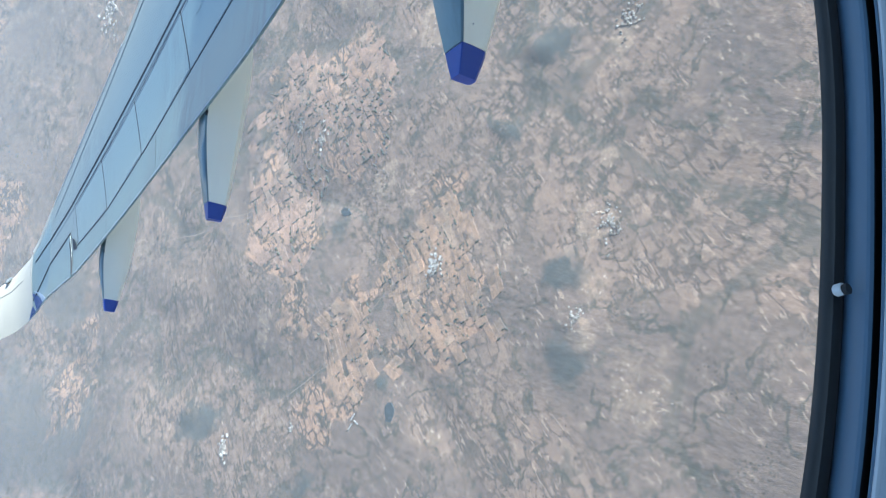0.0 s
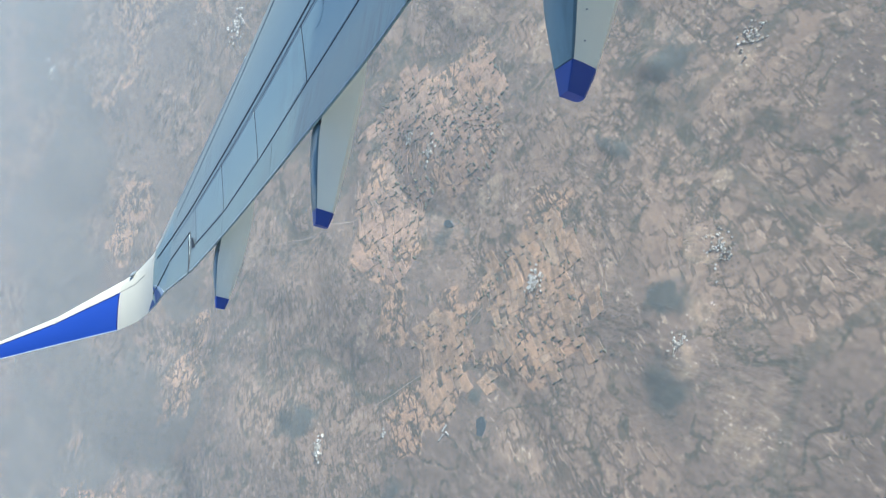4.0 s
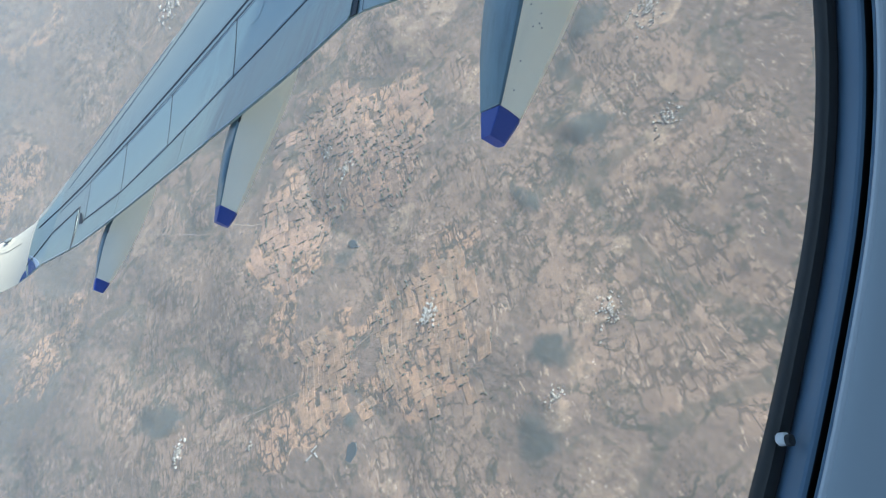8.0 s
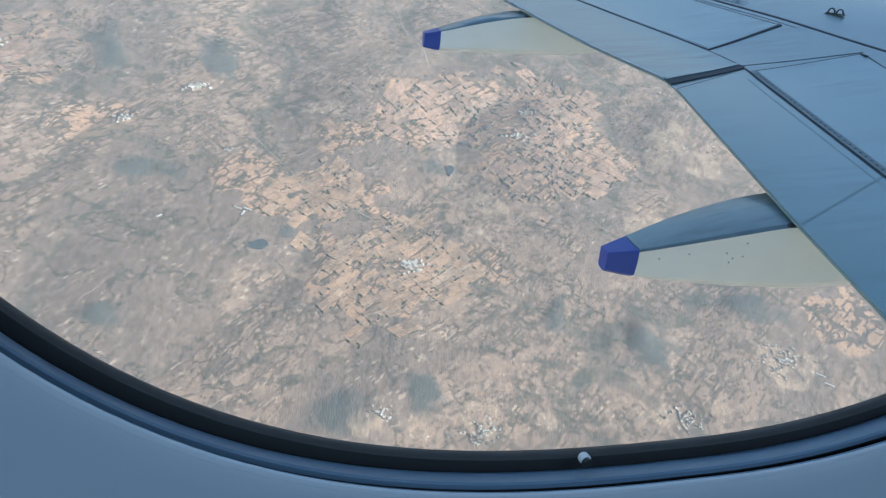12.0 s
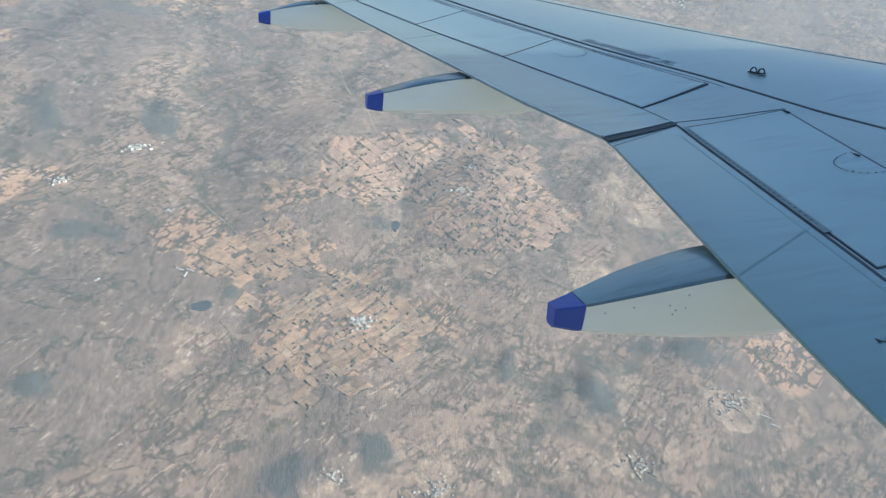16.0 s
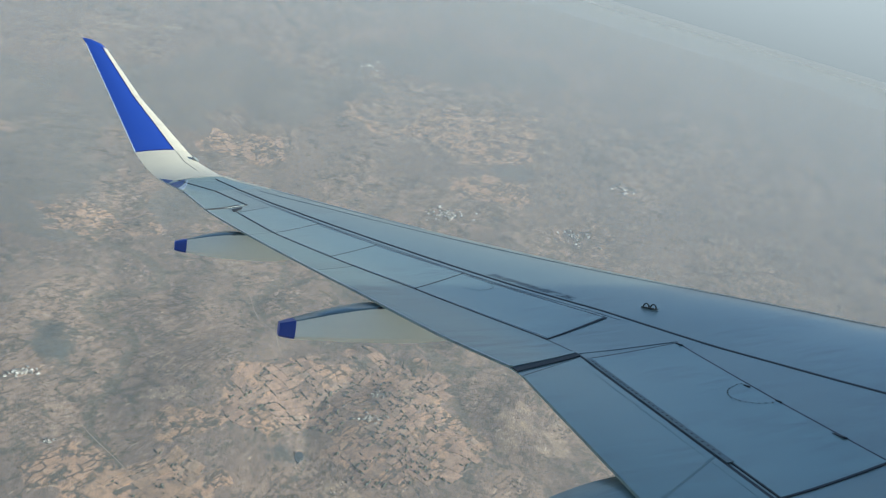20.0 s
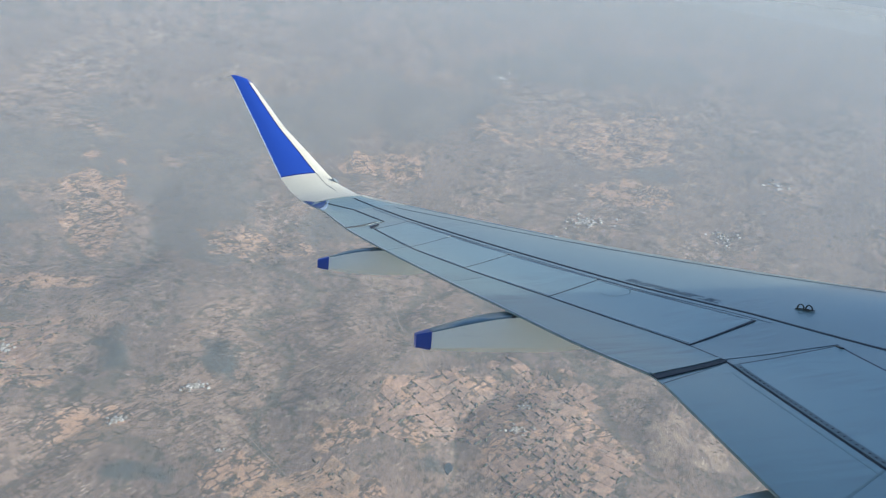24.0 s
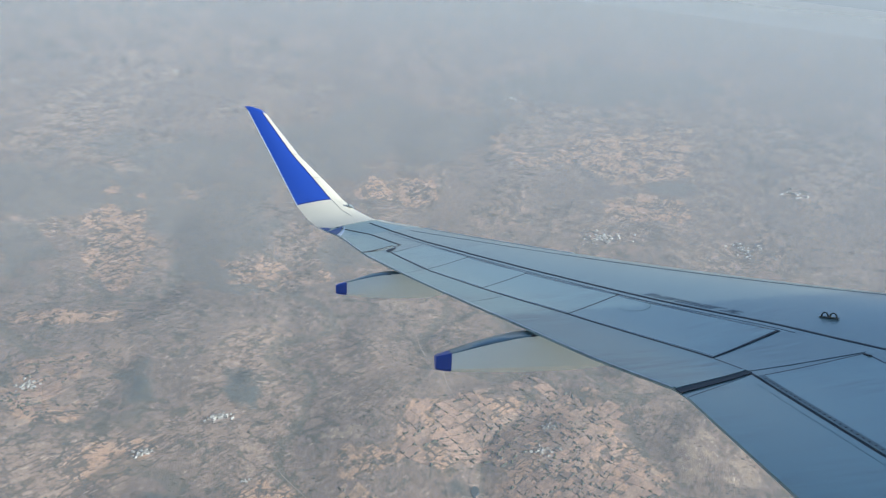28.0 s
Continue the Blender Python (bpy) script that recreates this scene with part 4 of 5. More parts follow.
# latches along the inboard spoiler, and its ring of fasteners
for x, y, size in ((1.38, 6.50, 0.75), (1.25, 5.62, 0.55), (1.25, 5.33, 0.5), (1.19, 4.80, 0.9)):
    bm = bmesh.new()
    bmesh.ops.create_cube(bm, size=1, matrix=Matrix.Translation(on_wing(x, y, 0.010)) @ Matrix.Diagonal((0.032 * size, 0.10 * size, 0.012, 1)))
    bmesh.ops.bevel(bm, geom=bm.edges[:], offset=0.003, segments=1, affect="EDGES")
    part("latch", bm, SEAL, wing)
bm = bmesh.new()
for i in range(16):
    x, y = 1.25 - 0.25 * math.sin(math.pi * i / 15), 5.50 + 0.17 * math.cos(math.pi * i / 15)
    bmesh.ops.create_cone(bm, cap_ends=True, segments=8, radius1=0.0065, radius2=0.0065, depth=0.003, matrix=Matrix.Translation(on_wing(x, y, 0.0125)))
tagged(part("fasteners", bm, SEAL, wing, "ring of dark fasteners on the spoiler"), kind="stuff")
bm = bmesh.new()
for i in range(14):
    a = math.pi * (0.95 + 1.15 * i / 13)
    x, y = 0.52 + 0.15 * math.cos(a), 8.62 + 0.15 * math.sin(a)
    bmesh.ops.create_cone(bm, cap_ends=True, segments=8, radius1=0.007, radius2=0.007, depth=0.003, matrix=Matrix.Translation(on_wing(x, y, 0.0125)))
tagged(part("fasteners", bm, FAINT, wing), kind="stuff")

# the rope anchor: two small arches on a foot plate
bracket = new("rope_anchor")
bracket.parent = wing
bracket["label"] = "small dark two-arched metal anchor on the wing"
ANCHOR = paint("anchor_paint", (0.07, 0.075, 0.055), 0.5, streak=0.2)
where, ahead = (1.74, 7.34), Vector((-0.42, 0.90, 0)).normalized()
for k in (-0.5, 0.5):
    bm = bmesh.new()
    rings_ = []
    for i in range(13):
        a = math.pi * i / 12
        mid = on_wing(*where, 0.012) + ahead * (k * 0.074 + 0.029 * math.cos(a)) + Vector((0, 0, 0.036 * math.sin(a)))
        out = (ahead * math.cos(a) + Vector((0, 0, 1)) * math.sin(a)).normalized()
        side = ahead.cross(Vector((0, 0, 1)))
        rings_.append([bm.verts.new(mid + out * 0.0065 * math.cos(b) + side * 0.010 * math.sin(b)) for b in np.linspace(0, 2 * math.pi, 8, endpoint=False)])
    for r0, r1 in zip(rings_, rings_[1:]):
        for j in range(8):
            bm.faces.new((r0[j], r0[(j + 1) % 8], r1[(j + 1) % 8], r1[j]))
    part("arch", bm, ANCHOR, bracket)
bm = bmesh.new()
turn = Matrix(((ahead.x, -ahead.y, 0, 0), (ahead.y, ahead.x, 0, 0), (0, 0, 1, 0), (0, 0, 0, 1)))
bmesh.ops.create_cube(bm, size=1, matrix=Matrix.Translation(on_wing(*where, 0.008)) @ turn @ Matrix.Diagonal((0.17, 0.045, 0.008, 1)))
bmesh.ops.bevel(bm, geom=bm.edges[:], offset=0.004, segments=2, affect="EDGES")
part("foot_plate", bm, ANCHOR, bracket)

# worn stencil lines ahead of the seam: too small to read, so plain bars
rng = random.Random(4)
verts, faces = [], []
for row in range(3):
    s = 0.0
    while s < 1.0:
        w = rng.uniform(0.02, 0.05)
        if rng.random() < 0.86:
            pts = []
            for ds, dr in ((0, 0), (w, 0), (w, 0.022), (0, 0.022)):
                y = 8.95 - 1.06 * (s + ds)
                x = seam_line(y) + 0.06 + row * 0.035 + dr
                pts.append(on_wing(x, y, 0.0025))
            base = len(verts)
            verts += pts
            faces.append((base, base + 1, base + 2, base + 3))
        s += w + 0.012
tagged(piece("stencil_bars", verts, faces, SLOT_GREY, wing, "faded rows of stencilled bars", smooth=False), kind="stuff")


def lettering(text, x, y, up, size, mat, parent):
    """A stencilled character lying on the skin. up: the way its top points in plan."""
    cu = bpy.data.curves.new("stencil", "FONT")
    cu.body, cu.size, cu.extrude = text, size, 0.0008
    ob = bpy.data.objects.new("stencil", cu)
    me = bpy.data.meshes.new_from_object(ob)
    bpy.data.objects.remove(ob)
    u = Vector((*up, 0)).normalized()
    r = Vector((u.y, -u.x, 0))
    for v in me.vertices:
        p = Vector((x, y, 0)) + r * v.co.x + u * v.co.y
        v.co = on_wing(p.x, p.y, 0.0095 + v.co.z)
    me.materials.append(mat)
    out = new("stencil_number", me)
    out.parent = parent
    out["label"] = "black stencilled number on the flap"
    return out


lettering("2", -0.247, 3.912, (0.976, -0.21), 0.085, INK, wing)
bm = bmesh.new()
bmesh.ops.create_cone(bm, cap_ends=True, segments=16, radius1=0.012, radius2=0.012, depth=0.002, matrix=Matrix.Translation(on_wing(-0.10, 3.915, 0.009)))
part("stencil_dot", bm, INK, wing)

# fasteners and the tail fin plates of the fairings
bm = bmesh.new()
for x, z in ((-1.158, 0.145), (-1.008, 0.172), (-0.812, 0.178), (-0.775, 0.150), (-0.722, 0.160), (-0.715, 0.232), (-0.79, 0.128), (-0.117, 0.05)):
    wide = float(np.interp(x, (-1.24, -0.90, -0.47, 0), (0.135, 0.17, 0.20, 0.20)))
    bmesh.ops.create_cone(bm, cap_ends=True, segments=8, radius1=0.0042, radius2=0.0042, depth=0.004, matrix=Matrix.Translation((x, 4.77 - wide, z)) @ pose(0, 0, 0, 90))
tagged(part("fasteners", bm, SLOT_GREY, wing), kind="stuff")
for y, x, z, size in ((4.575, -0.50, 0.328, 0.7), (8.30, -0.68, 0.752, 0.65), (11.665, -1.615, 1.152, 0.6)):
    bm = bmesh.new()
    bmesh.ops.create_cube(bm, size=1, matrix=pose(x, y, z) @ Matrix.Diagonal((0.07 * size, 0.035 * size, 0.03 * size, 1)))
    bmesh.ops.bevel(bm, geom=bm.edges[:], offset=0.005, segments=1, affect="EDGES")
    part("fairing_stop", bm, SEAL, wing)

# static wicks
def wick(root, tip):
    bm = bmesh.new()
    root, tip = Vector(root), Vector(tip)
    m = Matrix.Translation((root + tip) / 2) @ (tip - root).to_track_quat("Z", "Y").to_matrix().to_4x4()
    bmesh.ops.create_cone(bm, cap_ends=True, segments=6, radius1=0.005, radius2=0.003, depth=(tip - root).length, matrix=m)
    return part("static_wick", bm, WICK, wing)


for k in (0.03, 0.28, 0.52, 0.76, 0.985):
    a, b = Vector(WINGLET[4][1]), Vector(WINGLET[9][1])
    p = a.lerp(b, k)
    p = Vector((curve_at([w[1][2] for w in WINGLET[4:]], [w[1][0] for w in WINGLET[4:]], p.z), p.y, p.z))
    wick(p, p + Vector((-0.11, 0.01, -0.01)))
for y in (13.1, 13.6, 14.0):
    p = Vector((te(y), y, trailing_z(y)))
    wick(p, p + Vector((-0.12, 0.02, 0.0)))
for k in (1, 2, 3):
    p = Vector(WINGLET[k][1])
    wick(p, p + Vector((-0.11, 0.02, 0.0)))
# the lamp at the winglet's root
bm = bmesh.new()
bmesh.ops.create_uvsphere(bm, u_segments=14, v_segments=8, radius=1, matrix=pose(-1.88, 15.15, 2.215, 0, 25, 40) @ Matrix.Diagonal((0.085, 0.035, 0.03, 1)))
part("tip_lamp", bm, SLOT_GREY, winglet, "glazed lamp housing at the winglet root")

# ---- villages, sheds, bushes and tracks on the land ----
m_house, nt, bsdf = material("house_walls")
geo = nt.nodes.new("ShaderNodeNewGeometry")
nt.links.new(ramp(nt, geo.outputs["Random Per Island"], [(0.0, (0.62, 0.60, 0.56)), (0.4, (0.42, 0.39, 0.35)), (0.6, (0.26, 0.22, 0.18)), (0.75, (0.72, 0.70, 0.66)), (1.0, (0.24, 0.20, 0.165))]).outputs[0], bsdf.inputs["Base Color"])
bsdf.inputs["Roughness"].default_value = 0.8

m_wall, nt, bsdf = material("lime_washed_wall")
nt.links.new(mix(nt, noise_tex(nt, 0.5, 4), (0.66, 0.63, 0.58), (0.50, 0.46, 0.40)), bsdf.inputs["Base Color"])
bsdf.inputs["Roughness"].default_value = 0.9
m_roof, nt, bsdf = material("house_roof")
info = nt.nodes.new("ShaderNodeObjectInfo")
roofs = ramp(nt, info.outputs["Random"], [(0.0, (0.80, 0.79, 0.76)), (0.45, (0.70, 0.68, 0.64)), (0.6, (0.45, 0.40, 0.34)), (0.7, (0.20, 0.16, 0.13)), (0.85, (0.76, 0.75, 0.73)), (1.0, (0.28, 0.21, 0.17))]).outputs[0]
nt.links.new(mix(nt, 0.3, roofs, mix(nt, 1.0, roofs, ramp(nt, noise_tex(nt, 0.8, 4), [(0.3, (0.5, 0.5, 0.5)), (0.7, (1, 1, 1))]).outputs[0], "MULTIPLY")), bsdf.inputs["Base Color"])
bsdf.inputs["Roughness"].default_value = 0.7


def houses(name, centre, radius, count, size, seed, label, squash=0.7):
    """A cluster of small gabled and flat-roofed houses, standing on the land."""
    rng = random.Random(seed)
    verts, faces = [], []
    turn = rng.uniform(0, 3)
    for _ in range(count):
        d, a = radius * abs(rng.gauss(0, 0.55)), rng.uniform(0, 2 * math.pi)
        x, y = centre.x + d * math.cos(a), centre.y + d * math.sin(a) * squash
        w, l, h = rng.uniform(0.55, 1.0) * size, rng.uniform(0.8, 1.5) * size, rng.uniform(0.4, 0.7) * size
        t = turn + rng.choice((0, math.pi / 2)) + rng.gauss(0, 0.15)
        z = land_z(x, y)
        c, s = math.cos(t), math.sin(t)
        ridge = h * (1.35 if rng.random() < 0.6 else 1.0)
        base = len(verts)
        for u, v, k in ((-1, -1, -1.5), (1, -1, -1.5), (1, 1, -1.5), (-1, 1, -1.5), (-1, -1, h), (1, -1, h), (1, 1, h), (-1, 1, h), (-1, 0, ridge), (1, 0, ridge)):
            verts.append((x + (u * l * c - v * w * s) / 2, y + (u * l * s + v * w * c) / 2, z + k))
        for f in ((0, 1, 5, 4), (2, 3, 7, 6), (1, 2, 6, 9, 5), (3, 0, 4, 8, 7), (4, 5, 9, 8), (6, 7, 8, 9)):
            faces.append(tuple(base + i for i in f))
    if name == "village_house":
        for k in range(count):
            own = verts[10 * k : 10 * k + 10]
            mid = (sum(v[0] for v in own) / 10, sum(v[1] for v in own) / 10, own[0][2] + 1.5)
            own = [(v[0] - mid[0], v[1] - mid[1], v[2] - mid[2]) for v in own]
            home = new(name)
            home.location = mid
            tagged(home, label, "house", "houses of the village on the plain")
            piece("walls", own, [(0, 1, 5, 4), (2, 3, 7, 6), (1, 2, 6, 9, 5), (3, 0, 4, 8, 7)], m_wall, home, smooth=False)
            eaves = [(v[0] * 1.08, v[1] * 1.08, v[2] + 0.02) for v in own[4:10]]
            slab = eaves + [(v[0], v[1], v[2] + 0.16) for v in eaves]
            piece("roof", slab, [(0, 4, 5, 1), (2, 5, 4, 3), (6, 7, 11, 10), (8, 9, 10, 11), (0, 1, 7, 6), (2, 3, 9, 8), (1, 5, 11, 7), (5, 2, 8, 11), (3, 4, 10, 9), (4, 0, 6, 10)], m_roof, home, smooth=False)
        return None
    ob = piece(name, verts, faces, m_house, smooth=False)
    return tagged(ob, label, "village", "villages on the plain", "stuff")


VILLAGES = [  # azimuth, elevation, radius, houses, house size
    (11.7, -27.0, 22, 95, 4.2), (-5.3, -13.7, 24, 70, 4.6), (-10.6, -15.7, 20, 40, 4.6), (-3.4, -18.2, 12, 14, 4.0), (43.6, -28.9, 46, 90, 3.4), (20.0, -14.7, 16, 20, 4.6),
    (19.6, -39.3, 36, 70, 2.8), (37.7, -34.9, 34, 60, 3.0), (24.1, 0.0, 90, 60, 7.0), (34.2, -0.7, 80, 40, 7.0), (19.5, -16.6, 26, 40, 4.4), (16.8, 10.7, 60, 14, 9.0),
    (37.2, 3.3, 50, 12, 9.0), (-17.9, -10.5, 30, 36, 5.0), (9.5, -38.6, 26, 40, 2.8)]
for i, (az, el, radius, count, size) in enumerate(VILLAGES):
    if i == 0:
        houses("village_house", ground_at(az, el), radius, count, size, 20, "small pale village house standing close among others")
    else:
        houses("village_houses", ground_at(az, el), radius, count, size, 20 + i, "tight cluster of small pale village houses")

m_shed, nt, bsdf = material("shed_roof")
bsdf.inputs["Roughness"].default_value = 0.4
nt.links.new(mix(nt, noise_tex(nt, 0.4, 3), (0.46, 0.45, 0.44), (0.58, 0.57, 0.55)), bsdf.inputs["Base Color"])
for az, el, length, wide, t in ((-2.9, -22.7, 15, 3, -0.5), (-2.5, -23.1, 12, 3, 1.1), (-2.1, -22.8, 15, 3, -0.5), (46.4, -29.0, 18, 3, -0.6), (47.2, -29.4, 18, 3, -0.6), (37.6, 3.0, 36, 8, 0.4), (-8.9, -22.9, 10, 3, 0.6)):
    p = ground_at(az, el)
    z = land_z(p.x, p.y)
    h = wide * 0.6
    prof = [(-0.5, -2), (0.5, -2), (0.5, h * 0.7), (0.25, h * 0.95), (0, h), (-0.25, h * 0.95), (-0.5, h * 0.7)]
    rings_ = [[(p.x + e * length / 2 * math.cos(t) - u * wide * math.sin(t), p.y + e * length / 2 * math.sin(t) + u * wide * math.cos(t), z + k) for u, k in prof] for e in (-1, 1)]
    shed = piece("long_shed", *lofted(rings_), m_shed, smooth=False)
    tagged(shed, "long pale metal-roofed farm shed among fields", "shed", "farm sheds")

m_water, nt, bsdf = material("pond_water")
nt.links.new(mix(nt, noise_tex(nt, 0.05, 3), (0.05, 0.075, 0.095), (0.075, 0.10, 0.12)), bsdf.inputs["Base Color"])
bsdf.inputs["Roughness"].default_value = 0.25
for az, el, radius, squash, t in ((-1.4, -25.5, 20, 0.55, 0.1), (14.4, -19.4, 14, 0.5, 1.2)):
    p = ground_at(az, el)
    z = max(land_z(p.x + dx, p.y + dy) for dx in (-radius, 0, radius) for dy in (-radius, 0, radius)) - 0.2
    ring = []
    for i in range(40):
        a = 2 * math.pi * i / 40
        r = radius * (1 + 0.35 * noise.noise((math.cos(a) * 1.5, math.sin(a) * 1.5, az)))
        u, v = r * math.cos(a), r * math.sin(a) * squash
        ring.append((p.x + u * math.cos(t) - v * math.sin(t), p.y + u * math.sin(t) + v * math.cos(t)))
    verts, faces = lofted([[(x, y, z - 6) for x, y in ring], [(x, y, z) for x, y in ring]])
    tagged(piece("pond", verts, faces, m_water, smooth=False), "dark still pond between dry fields", "pond", "ponds")

# tracks
m_track, nt, bsdf = material("dirt_track")
nt.links.new(mix(nt, noise_tex(nt, 0.2, 4), (0.40, 0.32, 0.25), (0.48, 0.40, 0.32)), bsdf.inputs["Base Color"])
bsdf.inputs["Roughness"].default_value = 0.95
TRACKS = [(((11.7, -27.0), (9, -24), (3, -21), (-5.3, -13.7)), 1.0), (((19.5, -16.6), (13, -13), (9, -7), (7, -3)), 1.6)]
for stops, wide in TRACKS:
    corners = [ground_at(*s) for s in stops]
    pts = []
    for a, b in zip(corners, corners[1:]):
        n = max(4, int((b - a).length / 14))
        for k in range(n):
            q = a.lerp(b, k / n)
            sway = 16 * noise.noise((q.x / 120, q.y / 120, 9))
            d = (b - a).normalized()
            pts.append(Vector((q.x - d.y * sway, q.y + d.x * sway, 0)))
    verts, faces = [], []
    for i, q in enumerate(pts):
        d = (pts[min(i + 1, len(pts) - 1)] - pts[max(i - 1, 0)]).normalized()
        for s in (-1, 1):
            x, y = q.x - s * d.y * wide / 2, q.y + s * d.x * wide / 2
            z = land_z(x, y) + 0.35
            verts += [(x, y, z), (x, y, z - 1.5)]
    for i in range(len(pts) - 1):
        a, b = 4 * i, 4 * i + 4
        faces += [(a, b, b + 2, a + 2), (a, a + 1, b + 1, b), (a + 2, b + 2, b + 3, a + 3)]
    tagged(piece("dirt_track", verts, faces, m_track), "pale dirt track winding between villages", "track", "tracks", "structure")

# strips of ploughed land round the villages
m_strip, nt, bsdf = material("ploughed_strip")
info = nt.nodes.new("ShaderNodeObjectInfo")
pos = nt.nodes.new("ShaderNodeNewGeometry").outputs["Position"]
tone = ramp(nt, info.outputs["Random"], [(0.0, (0.27, 0.205, 0.16)), (0.08, (0.48, 0.335, 0.232)), (0.45, (0.56, 0.385, 0.265)), (0.7, (0.51, 0.36, 0.255)), (0.88, (0.40, 0.30, 0.225)), (1.0, (0.60, 0.45, 0.33))]).outputs[0]
grain_way, fleck_way, field_way, plot_way = field_ways()
tone = mix(nt, 0.75, tone, mix(nt, 1.0, tone, ramp(nt, spot(0.08, 5, 0.6), [(0.36, (0.78, 0.77, 0.76)), (0.62, (1.16, 1.14, 1.12))]).outputs[0], "MULTIPLY"))
nt.links.new(mix(nt, 1.0, hedged(tone, (0.35, 0.35, 0.35)), (0.93, 0.90, 0.89), "MULTIPLY"), bsdf.inputs["Base Color"])
bsdf.inputs["Roughness"].default_value = 0.95
bsdf.inputs["Specular IOR Level"].default_value = 0.1
rng = random.Random(9)
HEDGES = []


def plots_of(wide, deep, least, rng):
    """Split a rectangle again and again into plots: (u0, v0, u1, v1)."""
    todo, done = [(-wide / 2, -deep / 2, wide / 2, deep / 2)], []
    while todo:
        u0, v0, u1, v1 = todo.pop()
        du, dv = u1 - u0, v1 - v0
        if max(du / least[0], dv / least[1]) < rng.uniform(1.0, 2.6):
            done.append((u0, v0, u1, v1))
        elif du / least[0] > dv / least[1]:
            k = u0 + du * rng.uniform(0.25, 0.75)
            todo += [(u0, v0, k, v1), (k, v0, u1, v1)]
        else:
            k = v0 + dv * rng.uniform(0.25, 0.75)
            todo += [(u0, v0, u1, k), (u0, k, u1, v1)]
    return done


def farmed_patch(az, el, wide, deep, turn, least, gap, bend):
    """The plots of one farmed patch as slabs over the land: lists of vertices and faces round each plot's middle."""
    middle = ground_at(az, el)
    c, s = math.cos(turn), math.sin(turn)

    def place(u, v):
        u, v = u + bend * noise.noise((u / 120, v / 120, az)), v + bend * noise.noise((u / 120, v / 120, az + 5))
        return middle.x + u * c - v * s, middle.y + u * s + v * c

    out = []
    for u0, v0, u1, v1 in plots_of(wide, deep, least, rng):
        um, vm = (u0 + u1) / 2, (v0 + v1) / 2
        x, y = place(um, vm)
        if math.hypot(um / wide, vm / deep) * 2 + 0.9 * noise.noise((x / 70, y / 70, 31)) > 0.9 or hill_share(x, y) > 0.35 or rng.random() < 0.22:
            continue
        n = 4
        verts = []
        for i in range(n + 1):
            for j in range(n + 1):
                px, py = place(u0 + gap + (u1 - u0 - 2 * gap) * i / n, v0 + gap + (v1 - v0 - 2 * gap) * j / n)
                verts.append((px - x, py - y, land_z(px, py) + 0.8 + ALTITUDE))
        faces = [(i * 5 + j, i * 5 + j + 5, i * 5 + j + 6, i * 5 + j + 1) for i in range(n) for j in range(n)]
        rim = [j for j in range(5)] + [i * 5 + 4 for i in range(1, 5)] + [20 + j for j in range(3, -1, -1)] + [i * 5 for i in range(3, 0, -1)]
        top = len(verts)
        verts += [(verts[k][0], verts[k][1], verts[k][2] - 2.0) for k in rim]
        faces += [(rim[a], rim[(a + 1) % 16], top + (a + 1) % 16, top + a) for a in range(16)]
        out.append((x, y, verts, faces))
        for a, b in (((u0, v0), (u1, v0)), ((u0, v0), (u0, v1))):
            if rng.random() < 0.55:
                long = math.hypot(b[0] - a[0], b[1] - a[1])
                f0, f1 = sorted((rng.random(), rng.random()))
                k = f0 * long
                while k < f1 * long:
                    step_on = rng.uniform(4, 11)
                    f = min(1.0, (k + step_on / 2) / long)
                    x0, y0 = place(a[0] + (b[0] - a[0]) * k / long, a[1] + (b[1] - a[1]) * k / long)
                    x1, y1 = place(a[0] + (b[0] - a[0]) * f, a[1] + (b[1] - a[1]) * f)
                    HEDGES.append((x1, y1, gap, math.atan2(y1 - y0, x1 - x0), step_on))
                    k += step_on * rng.uniform(0.8, 2.2)
    return out


JOINED = []
for az, el, wide, deep, turn, least, most in ((10.6, -27.4, 330, 230, 0.62, (20, 11), 200), (3.6, -22.2, 240, 170, 0.75, (22, 10), 90)):
    plots = farmed_patch(az, el, wide, deep, turn, least, 0.25, 22)
    middle = ground_at(az, el)
    plots.sort(key=lambda f: math.hypot(f[0] - middle.x, f[1] - middle.y))
    for x, y, verts, faces in plots[:most]:
        ob = piece("field_strip", verts, faces, m_strip, land, smooth=False)
        ob.location = (x, y, -ALTITUDE)
    JOINED += plots[most:]

m_plots, nt, bsdf = material("far_plots")
geo = nt.nodes.new("ShaderNodeNewGeometry")
tone = ramp(nt, geo.outputs["Random Per Island"], [(0.0, (0.25, 0.19, 0.16)), (0.12, (0.44, 0.305, 0.235)), (0.45, (0.54, 0.372, 0.282)), (0.7, (0.48, 0.345, 0.266)), (0.86, (0.34, 0.26, 0.21)), (1.0, (0.58, 0.44, 0.345))]).outputs[0]
pos = geo.outputs["Position"]
grain_way, fleck_way, field_way, plot_way = field_ways()
tone = mix(nt, 0.75, tone, mix(nt, 1.0, tone, ramp(nt, spot(0.08, 5, 0.6), [(0.36, (0.78, 0.77, 0.76)), (0.62, (1.16, 1.14, 1.12))]).outputs[0], "MULTIPLY"))
nt.links.new(mix(nt, 1.0, hedged(tone, (0.35, 0.35, 0.35)), (0.93, 0.90, 0.89), "MULTIPLY"), bsdf.inputs["Base Color"])
bsdf.inputs["Roughness"].default_value = 0.95
bsdf.inputs["Specular IOR Level"].default_value = 0.1
verts, faces = [], []
